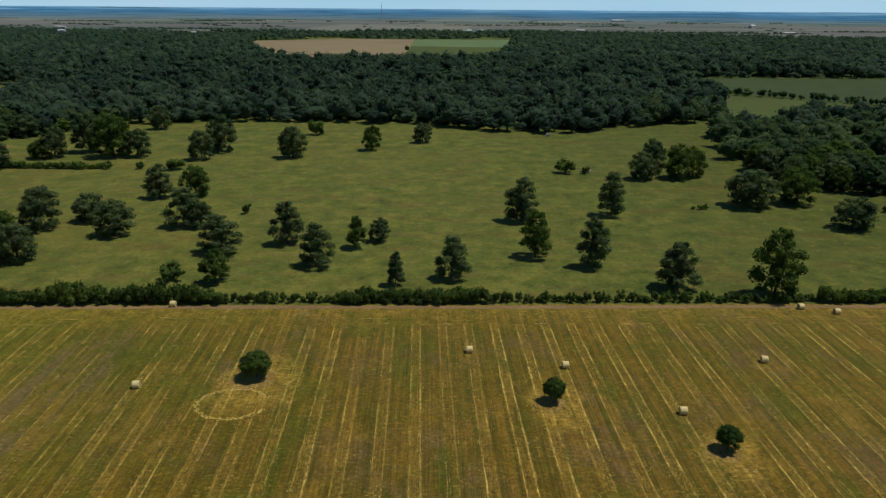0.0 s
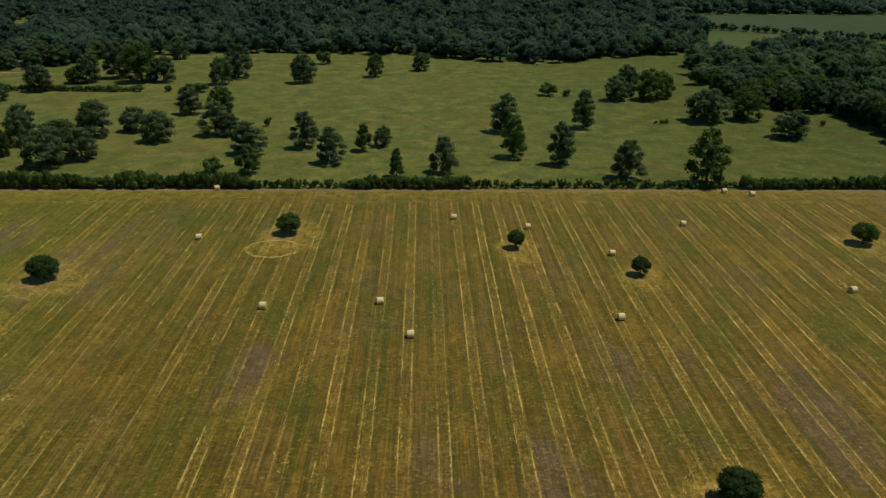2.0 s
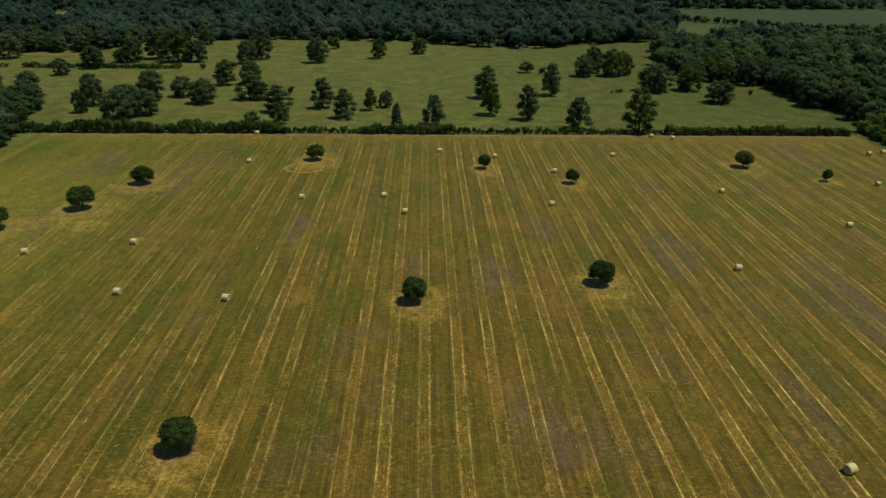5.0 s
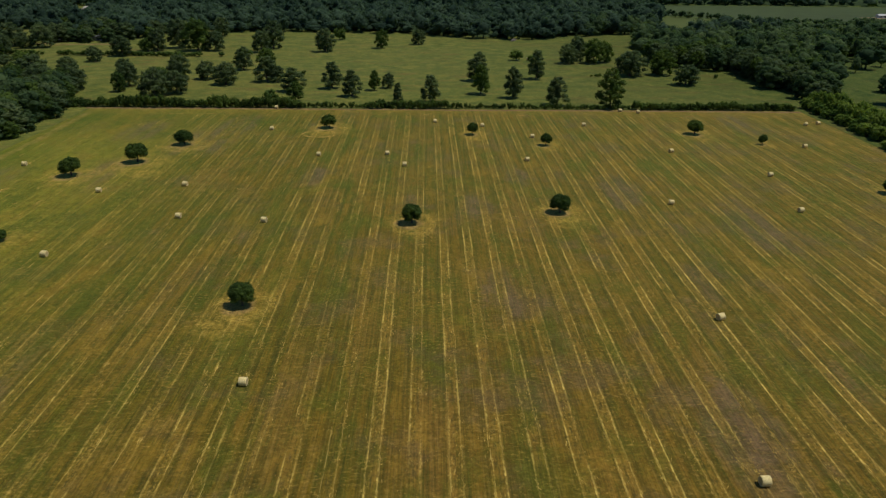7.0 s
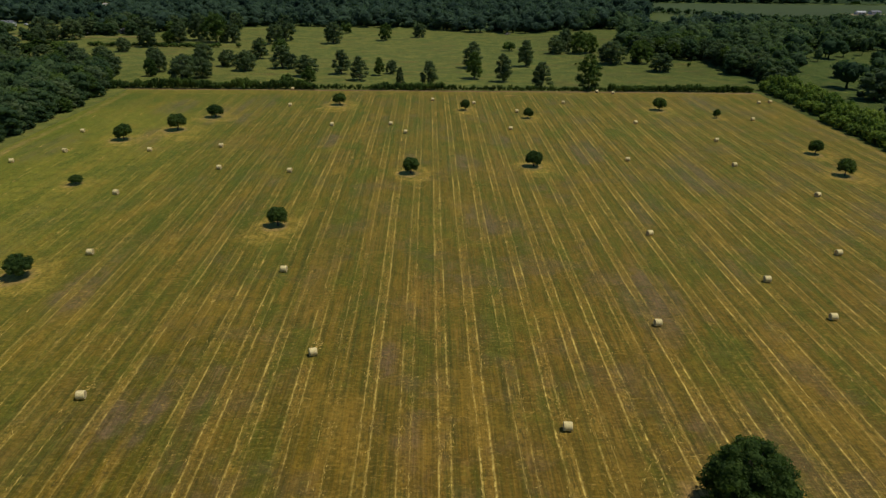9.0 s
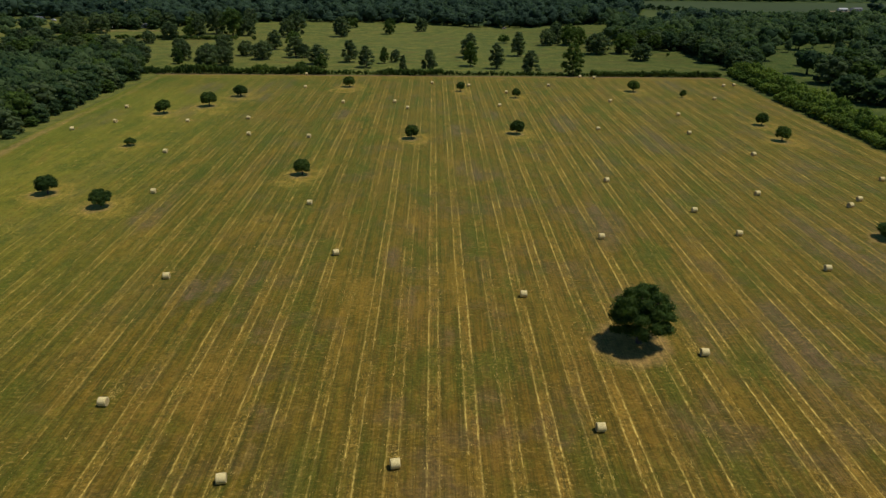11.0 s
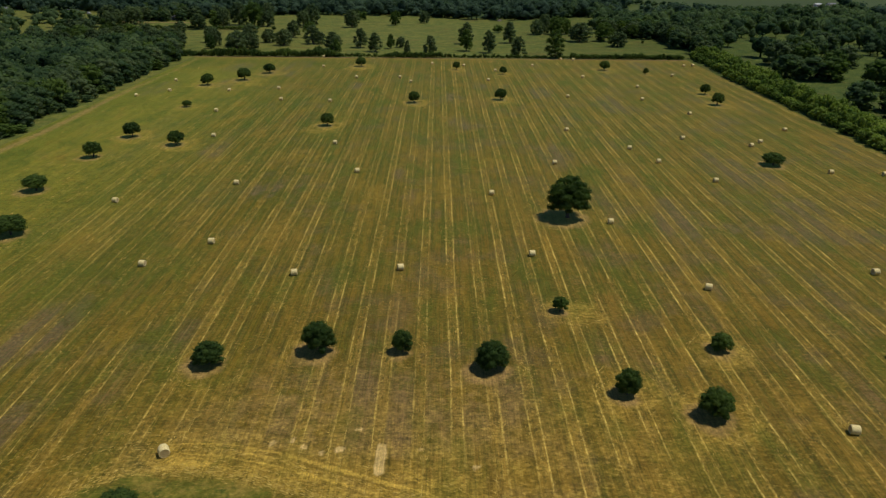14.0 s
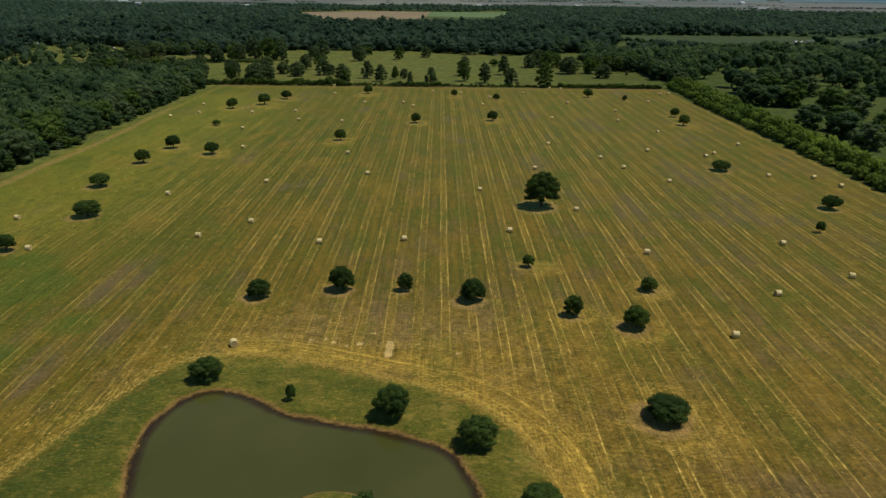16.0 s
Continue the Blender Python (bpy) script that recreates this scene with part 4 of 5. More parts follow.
def sprays(r, lobes, count, leaf, low=-0.75, stray=.42):
    """Small folded sprays of leaves over the lobes, as pairs of triangles."""
    lb = np.array(lobes)
    area = (lb[:, 3] * lb[:, 4] + lb[:, 3] * lb[:, 5] + lb[:, 4] * lb[:, 5])
    pick = r.choice(len(lb), int(count * 1.9), p=area / area.sum())
    d = r.normal(size=(len(pick), 3))
    d /= np.linalg.norm(d, axis=1)[:, None]
    ok = d[:, 2] > low + r.uniform(-.2, .2, len(d))
    c, rad = lb[pick, :3], lb[pick, 3:]
    p = c + d * rad * (r.uniform(.72, 1.16, len(d)))[:, None]
    for o in lb:
        q = (p - o[:3]) / (o[3:] * .74)
        ok &= (q * q).sum(1) > 1
    p, d = p[ok][:count], d[ok][:count]
    n = d + r.normal(0, stray, d.shape)
    n /= np.linalg.norm(n, axis=1)[:, None]
    t = np.cross(n, r.normal(size=n.shape))
    t /= np.linalg.norm(t, axis=1)[:, None]
    b = np.cross(n, t)
    s = (leaf * r.uniform(.55, 1.35, len(p)))[:, None]
    v = np.stack([p + t * s, p + b * s * .62 + n * s * .22, p - t * s * r.uniform(.7, 1.1, (len(p), 1)), p - b * s * .62 + n * s * .22], 1).reshape(-1, 3)
    i = np.arange(len(p))[:, None] * 4
    f = np.concatenate([i + np.array([[0, 1, 2]]), i + np.array([[0, 2, 3]])])
    return v, f


def crown_mesh(name, r, lobes, count, leaf, mat, core=.84, level=2, low=-.75):
    a, fa = lumpy(r, lobes, level, core)
    b, fb = sprays(r, lobes, count, leaf, low)
    return mesh_of(name, np.concatenate([a, b]), np.concatenate([fa, fb + len(a)]), [mat], True)


def tube(bm, pts, radii, seg=7):
    rings = []
    for i, p in enumerate(pts):
        d = (Vector(pts[min(i + 1, len(pts) - 1)]) - Vector(pts[max(i - 1, 0)])).normalized()
        s = d.orthogonal().normalized()
        u = d.cross(s)
        rings.append([bm.verts.new(Vector(p) + (s * math.cos(2 * math.pi * k / seg) + u * math.sin(2 * math.pi * k / seg)) * radii[i]) for k in range(seg)])
    for a, b in zip(rings, rings[1:]):
        for k in range(seg):
            bm.faces.new((a[k], a[(k + 1) % seg], b[(k + 1) % seg], b[k]))
    bm.faces.new(rings[-1])


def trunk_mesh(r, lobes, girth, fork, apart):
    """A tapered, slightly bent trunk with a limb into each larger lobe."""
    bm = bmesh.new()
    bend = r.normal(0, .12, 2)
    top = (bend[0] * 2, bend[1] * 2, fork)
    tube(bm, [(0, 0, -.15), (0, 0, .12), (bend[0] * .6, bend[1] * .6, fork * .45), top], [girth * 1.7, girth * 1.15, girth, girth * .8], 9)
    limbs = []
    for cx, cy, cz, rx, ry, rz in lobes[:9]:
        if apart:
            limbs.append(bmesh.new())
        mid = ((top[0] + cx) * .5 + r.normal(0, .15), (top[1] + cy) * .5 + r.normal(0, .15), top[2] * .45 + cz * .55)
        tube(limbs[-1] if apart else bm, [top, mid, (cx, cy, cz)], [girth * .55, girth * .34, girth * .12], 6)
    return from_bm("trunk", bm, BARK, True), [from_bm("limb", b, BARK, True) for b in limbs]


def lobes_dome(r, w, h, low, n, small, large, flat, heart, reach=1.42):
    """A full dome: leaf masses of several sizes set close over a heart, level below."""
    H, mid = h - low, low + (h - low) * .42
    lobes = [(0, 0, mid + H * .04, w * heart, w * heart, H * heart * 1.1)]
    lean = r.uniform(-.04, .04, 2) * w
    for i in range(n):
        z, a, k = 1 - reach * (i + .5) / n, i * 2.39996 + r.uniform(-.3, .3), w * r.uniform(small, large)
        d = (w * .5 - k) * math.sqrt(1 - z * z) * r.uniform(.80, 1.06)
        up = mid + z * (h - mid - k * flat) * r.uniform(.90, 1.05) if z > 0 else mid + z * H * .62
        lobes.append((math.cos(a) * d + lean[0] * z, math.sin(a) * d + lean[1] * z, max(up, low + k * flat * .7), k, k, k * flat))
    return lobes


def lobes_round(r, w, h, low):
    return lobes_dome(r, w, h, low, 24, .11, .19, .85, .36)


def lobes_old(r, w, h, low):
    """A great old crown: many small heads, thin enough below for the limbs to show."""
    return lobes_dome(r, w, h, low, 46, .075, .135, .75, .25)


def lobes_broad(r, w, h, low):
    """A wide crown of separate heads with gaps between."""
    return lobes_dome(r, w, h, low, 28, .085, .16, .75, .28, 1.66)


def lobes_wood(r, w, h, low):
    """A close soft dome."""
    return lobes_dome(r, w, h, low, 19, .13, .21, .85, .36, 1.72)


def lobes_bush(r, w, h, low):
    """A bush: leaf masses down to the ground, with a ragged top."""
    lobes = [(0, 0, h * .42, w * .26, w * .26, h * .36)]
    for i in range(7):
        a, d, k = i * 2.4 + r.uniform(-.4, .4), r.uniform(.16, .34) * w, r.uniform(.13, .20)
        lobes.append((math.cos(a) * d, math.sin(a) * d, h * r.uniform(.18, .75), k * w, k * w, k * h * r.uniform(1.0, 1.5)))
    return lobes


def lobes_tall(r, w, h, low):
    """A tall ragged crown, its heads stacked and hung to the sides."""
    lobes = []
    n = 24
    for i in range(n):
        s = i / (n - 1)
        a = i * 2.4 + r.uniform(-.5, .5)
        full = math.sin(math.pi * (.22 + .72 * s) ** .85)
        spread = (.03 + .36 * full) * w * r.uniform(.65, 1.1)
        k = w * r.uniform(.10, .18) * (.72 + .36 * full)
        lobes.append((math.cos(a) * spread, math.sin(a) * spread, low + (h - low) * (.10 + .84 * s), k, k, k * r.uniform(.60, .90)))
    lobes.append((0, 0, low + (h - low) * .45, w * .16, w * .16, (h - low) * .38))
    return lobes


def tree_kind(name, seed, shape, w, h, low, count, leaf, mat, girth, core=.84, low_leaf=-.75, level=2):
    """Trunk and crown of one kind of tree, at its own size; level 2 balls under the leaves."""
    r = np.random.default_rng(seed)
    lobes = shape(r, w, h, low)
    trunk, limbs = trunk_mesh(r, lobes, girth, low + (h - low) * .22, name in ("round", "big", "broad", "tall"))
    crown = crown_mesh("crown", r, lobes, count, leaf, mat, core, level, low_leaf)
    co = np.empty(len(crown.vertices) * 3, dtype=np.float32)
    crown.vertices.foreach_get("co", co)
    lo, hi = np.percentile(co.reshape(-1, 3), 0.7, axis=0), np.percentile(co.reshape(-1, 3), 99.3, axis=0)
    return dict(w=float(hi[0] - lo[0] + hi[1] - lo[1]) / 2, h=float(hi[2]), trunk=trunk, crown=crown, limbs=limbs)


def plant(kind, name, x, y, w, h, turn, label, group="", z=0.0):
    """One tree of a kind, scaled to width w and height h."""
    ob = tagged(new(name), label, "bush" if "bush" in name else "tree", group)
    ob.matrix_basis = Matrix.LocRotScale((x, y, z), Euler((0, 0, turn)), (w / kind["w"], w / kind["w"], h / kind["h"]))
    stem = part("trunk", kind["trunk"], ob)
    for limb in kind["limbs"]:
        part("limb", limb, stem)
    part("crown", kind["crown"], ob)
    return ob


ROUND = [tree_kind("round", s, lobes_round, 6.0, 5.8, 0.45, 4600, .150, OAK_LEAF, .17, .88, -.9, 1) for s in (1, 2, 3, 4)]
CLEAR = [tree_kind("round", s, lobes_round, 6.0, 5.8, 1.15, 3000, .180, OAK_LEAF, .19, .88, -.9, 1) for s in (22, 23, 28, 29)]
BIG_OAK = tree_kind("big", 27, lobes_old, 11.0, 11.0, 1.2, 13000, .18, OAK_LEAF, .42, .80, -.6, 1)
BROAD = [tree_kind("broad", s, lobes_broad, 11.0, 11.0, 0.4, 2100, .36, m, .34, .76, -.8, 1) for s, m in ((5, GREY_LEAF), (6, GREY_LEAF), (7, OAK_LEAF), (8, GREY_LEAF))]
TALL = [tree_kind("tall", s, lobes_tall, 9.0, 13.0, 0.3, 2600, .32, m, .28, .74, -.8, 1) for s, m in ((9, GREY_LEAF), (10, GREY_LEAF), (12, OAK_LEAF), (24, GREY_LEAF))]
BUSH = [tree_kind("bush", s, lobes_bush, 4.0, 3.0, 0.02, 220, .23, OAK_LEAF, .06, .82, -1.2, 1) for s in (13, 14, 15)]
THICKET = [tree_kind("thicket", s, lobes_bush, 4.0, 3.0, 0.02, 420, .20, OAK_LEAF, .06, .80, -1.2, 1) for s in (63, 64, 65)]
EDGE = [tree_kind("edge", s, lobes_wood, 9.0, 11.0, 0.2, 470, .47, m, .22, .82, -.5, 1) for s, m in ((16, OAK_LEAF), (17, WOOD_LEAF), (18, GREY_LEAF), (25, WOOD_LEAF))]
GREEN = [tree_kind("green", s, lobes_wood, 8.0, 7.0, 0.1, 380, .44, BRIGHT_LEAF, .12, .84, -1.2, 1) for s in (19, 20, 26)]


def field_trees():
    r = random.Random(3)
    for i, (x, y, w, h) in enumerate(FIELD_TREES):
        if w > 9:
            plant(BIG_OAK, "oak_tree", x, y, w * 1.02, h * .95, 2.0, "large spreading dark green oak on mown ground", "trees in the hayfield")
        else:
            size = "small" if w < 4.2 else "low wide" if h < w * .75 else "rounded"
            if w > 3 and inside(np.array(x), np.array(y), LAWN):
                x, y, w, h = x + .35, y + .9, w * .92, h * .9
            plant((ROUND if y < -180 and w > 3 else CLEAR)[i % 4], "oak_tree", x, y, w * .94, h * .89, r.uniform(0, 6.3), size + " dark green oak standing alone in mown hay", "trees in the hayfield")


def pasture_trees():
    r = random.Random(4)
    for i, (x, y, w, h) in enumerate(PASTURE_TALL):
        plant(TALL[i % 4], "oak_tree", x, y, w * 1.04, h * 1.02, r.uniform(0, 6.3), "tall ragged dark green tree in green pasture", "trees in the pasture")
    for i, (x, y, w, h) in enumerate(PASTURE_BROAD + [(94, 291, 10.0, 14.0), (109, 285, 9.0, 12.0)]):
        plant(BROAD[i % 4], "oak_tree", x, y, w * 1.03, h, r.uniform(0, 6.3), "broad dark green oak with gaps in green pasture", "trees in the pasture")
    for i, (x, y, w, h) in enumerate(PASTURE_LEFT):
        plant(BROAD[(i + 1) % 4], "oak_tree", x, y, w * .97, h * .98, r.uniform(0, 6.3), "broad dark green oak with gaps in green pasture", "trees in the pasture")
    for i, (x, y, w, h) in enumerate(PASTURE_BUSHES):
        plant(BUSH[i % 3], "bush", x, y, w, h, r.uniform(0, 6.3), "low dark green bush in green pasture", "bushes in the pasture")


field_trees()
pasture_trees()


def far_hedge():
    """The hedge between hayfield and pasture, bush by bush."""
    r = random.Random(8)
    x = -144.0
    while x < 160:
        dense = x < -45 or -20 < x < 13 or x > 92
        clump = .5 + .5 * math.sin(x * .21 + 1.5 * math.sin(x * .083))
        w = r.uniform(2.6, 4.4) if dense else r.uniform(1.4, 2.6)
        h = (r.uniform(2.2, 3.6) + 2.0 * clump if x < -50 else r.uniform(2.2, 3.8)) if dense else r.uniform(1.4, 2.9)
        if -8 < x < 12 and r.random() < .6:
            h, w = r.uniform(2.8, 3.5), 4.2
        plant((THICKET if w > 3.2 else BUSH)[r.randrange(3)], "hedge_bush", x, 153.4 + r.uniform(-.6, .7), w, h, r.uniform(0, 6.3), "dark green hedge bush between hayfield and pasture", "hedge bushes")
        x += w * r.uniform(.30, .52) if dense else w * r.uniform(.5, 1.0)


far_hedge()


def pasture_hedge():
    """A broken line of low bushes across the far left of the pasture."""
    r = random.Random(17)
    x = -250.0
    while x < -100:
        if (x < -133 and not -222 < x < -214) or r.random() < .25:
            plant(BUSH[r.randrange(3)], "bush", x, 297.5 + r.uniform(-.8, .8) - (x + 140) * .03, r.uniform(2.8, 4.6), r.uniform(2.0, 3.4), r.uniform(0, 6.3), "low dark green bush in a broken line across pasture", "bushes in the pasture")
        x += r.uniform(1.6, 2.8) if x > -200 else r.uniform(2.0, 3.6)


pasture_hedge()
plant(BUSH[1], "bush", 6.4, -257.0, 3.2, 1.1, 1.0, "low green bush on an islet in the pond", "", .1)


# ---- woods ----
WOOD_LINE = [(-2500, 470), (-600, 470), (-420, 455), (-246, 426), (-194, 413), (-138, 423), (-84, 431), (-37, 426), (3, 418), (43, 393), (76, 388), (97, 400), (142, 422), (186, 445), (225, 560), (252, 735), (600, 730), (2500, 700)]


def front_of_woods(x):
    return np.interp(x, [p[0] for p in WOOD_LINE], [p[1] for p in WOOD_LINE])


TAN_FIELD = [(-170, 930), (-30, 915), (-28, 1130), (-20, 1630), (-190, 1625), (-345, 1500), (-265, 1180), (-215, 1060)]
GREEN_FIELD = [(-24, 1330), (150, 1300), (190, 1640), (-20, 1630)]
PALE_FIELD = [(-28, 940), (88, 960), (148, 1296), (-23, 1326)]
CLEARING = [(-300, 486), (-276, 480), (-302, 560), (-336, 655), (-366, 655), (-336, 580), (-326, 520)]


def wooded(x, y):
    """How thickly trees stand at a place, 0 to 1."""
    d = np.zeros(np.shape(x))
    d = np.where(y > front_of_woods(x), 1.0, d)
    d = np.where((y > 1050) & (inside(x, y, TAN_FIELD) | inside(x, y, GREEN_FIELD)), 0.0, d)
    d = np.where(inside(x, y, TAN_FIELD) | inside(x, y, PALE_FIELD) | inside(x, y, CLEARING), np.where((y > 900) & (y < 985), .22, 0.0), d)
    d = np.where((y > 440) & (y < 478) & (x > -238) & (x < -168), 0.12, d)
    far_edge = 1960 + 150 * np.sin(x * .0031 + 1) - .12 * x
    d = np.where(y > far_edge, 0.0, d)
    d = np.where((y > 1620) & (x < 250) & (x > -650), np.where(np.sin(x * .013 + y * .02) > -.3, d, 0), d)
    # right-hand wood, from the pasture's corner outwards
    edge = np.interp(y, [160, 175, 215, 252, 262, 300, 425], [185, 172, 170, 166, 150, 132, 168])
    d = np.where((x > edge) & (y > 165) & (y <= 430) & (x < edge + 60 + (y - 165) * .55), 1.0, d)
    d = np.where((x > 225) & (y > 300) & (y < 425), .9, d)
    d = np.where((x > 318 + (y - 425) * .3) & (y >= 425) & (y < 490), .8, d)
    d = np.where(inside(x, y, [(158, 392), (200, 392), (226, 440), (310, 470), (335, 512), (236, 600), (186, 446)]), 0.0, d)
    # scattered trees right of the field
    d = np.where((x > 182) & (y <= 300) & (x > edge + 40), .30, d)
    d = np.where((x > 300) & (y < 165), .36 + .3 * (np.sin(x * .045 + 2) * np.sin(y * .05) > .1), d)
    d = np.where(inside(x, y, [(178, 160), (206, 160), (292, 272), (276, 284), (200, 200)]), 0.0, d)
    # left of the field
    d = np.where((x < -137 - np.maximum(y - 138, 0) * .34) & (y < 188) & (x > -240), .92, d)
    d = np.where((x <= -240) & (y < 190), .7, d)
    d = np.where((x < -232) & (y >= 203) & (y < 400) & (y < front_of_woods(x)), .10, d)
    d = np.where((x < -215) & (y >= 188) & (y < 250), .14, d)
    d = np.where(inside(x, y, [(-262, 362), (-219, 352), (-206, 368), (-193, 379), (-190, 420), (-262, 432)]), .8, d)
    d = np.where((x < -285) & (y > 325) & (y < 366), .42, d)
    for cx, cy, cr in ((-278, 392, 13), (-326, 394, 15), (-345, 340, 22), (-300, 262, 16), (-262, 300, 14)):
        d = np.where(np.hypot(x - cx, y - cy) < cr, 0, d)
    return d


def scatter(seed, x0, x1, y0, y1, step):
    r = np.random.default_rng(seed)
    X, Y = np.meshgrid(np.arange(x0, x1, step), np.arange(y0, y1, step * .9))
    X = X + r.uniform(-.42, .42, X.shape) * step
    Y = Y + r.uniform(-.42, .42, Y.shape) * step
    keep = (r.random(X.shape) < wooded(X, Y)) & (np.abs(X) < 28 + (Y + 345) * .68)
    return np.stack([X[keep], Y[keep]], 1), r


def lots(name, pts, r, shapes, width, height, mat, label):
    """Very many trees as one mesh."""
    vs, fs, tones, n = [], [], [], 0
    for k, (v, f) in enumerate(shapes):
        mine = pts[k::len(shapes)]
        if not len(mine):
            continue
        a = r.uniform(0, 6.3, len(mine))
        w = width[0] + (width[1] - width[0]) * r.beta(1.3, 1.9, len(mine))
        h = r.uniform(*height, len(mine)) * (.75 + .25 * w / width[1])
        c, s = np.cos(a), np.sin(a)
        out = np.empty((len(mine), len(v), 3))
        out[:, :, 0] = (v[None, :, 0] * c[:, None] - v[None, :, 1] * s[:, None]) * w[:, None] + mine[:, :1]
        out[:, :, 1] = (v[None, :, 0] * s[:, None] + v[None, :, 1] * c[:, None]) * w[:, None] + mine[:, 1:]
        out[:, :, 2] = v[None, :, 2] * h[:, None]
        vs.append(out.reshape(-1, 3))
        tones.append(np.repeat(r.normal(0, .27, len(mine)) + .5 * (r.random(len(mine)) < .06), len(v)))
        fs.append((f[None] + (n + np.arange(len(mine)) * len(v))[:, None, None]).reshape(-1, 3))
        n += len(mine) * len(v)
    me = mesh_of(name, np.concatenate(vs), np.concatenate(fs), [mat], True)
    me.attributes.new("tone", "FLOAT", "POINT").data.foreach_set("value", np.concatenate(tones).astype(np.float32))
    return tagged(new(name, me), label, "woodland", kind="stuff")


def wood_shape(seed, lobes, count, leaf, level, low=.25):
    """A tree of the woods at unit width and height."""
    r = np.random.default_rng(seed)
    lb = [(0, 0, .52, .34, .34, .42)]
    for i in range(lobes):
        a, d, k = i * 2.4 + r.uniform(-.4, .4), r.uniform(.16, .32), r.uniform(.17, .26)
        lb.append((math.cos(a) * d, math.sin(a) * d, r.uniform(.30, .86), k, k, k * r.uniform(.65, .95)))
    a, fa = lumpy(r, lb[:1], max(level, 2) if lobes > 3 else level, .84, .12)
    if lobes:
        c, fc = lumpy(r, lb[1:], level, .80, .14)
        a, fa = np.concatenate([a, c]), np.concatenate([fa, fc + len(a)])
    fa = fa[a[fa][:, :, 2].max(1) > low]
    if lobes:
        turn = np.arange(5) * 2 * math.pi / 5
        stem = np.concatenate([np.stack([np.cos(turn) * k, np.sin(turn) * k, np.full(5, z)], 1) for k, z in ((.035, -.01), (.022, .5))])
        i = np.arange(5)
        j = (i + 1) % 5
        fa = np.concatenate([fa, np.stack([i, j, j + 5], 1) + len(a), np.stack([i, j + 5, i + 5], 1) + len(a)])
        a = np.concatenate([a, stem])
    if count:
        b, fb = sprays(r, lb, count, leaf, -.3, .3)
        return np.concatenate([a, b]), np.concatenate([fa, fb + len(a)])
    return a, fa


NEAR_SHAPES = [wood_shape(s, 6, 125, .062, 1) for s in (31, 32, 33, 34)]
HEDGE_SHAPES = [wood_shape(s, 3, 24, .10, 1, -1.0) for s in (61, 62, 63)]
MID_SHAPES = [wood_shape(s, 2, 32, .092, 1, .35) for s in (35, 36, 37, 57)]
FAR_SHAPES = [wood_shape(s, 0, 5, .15, 1, .45) for s in (38, 39, 40, 56)]


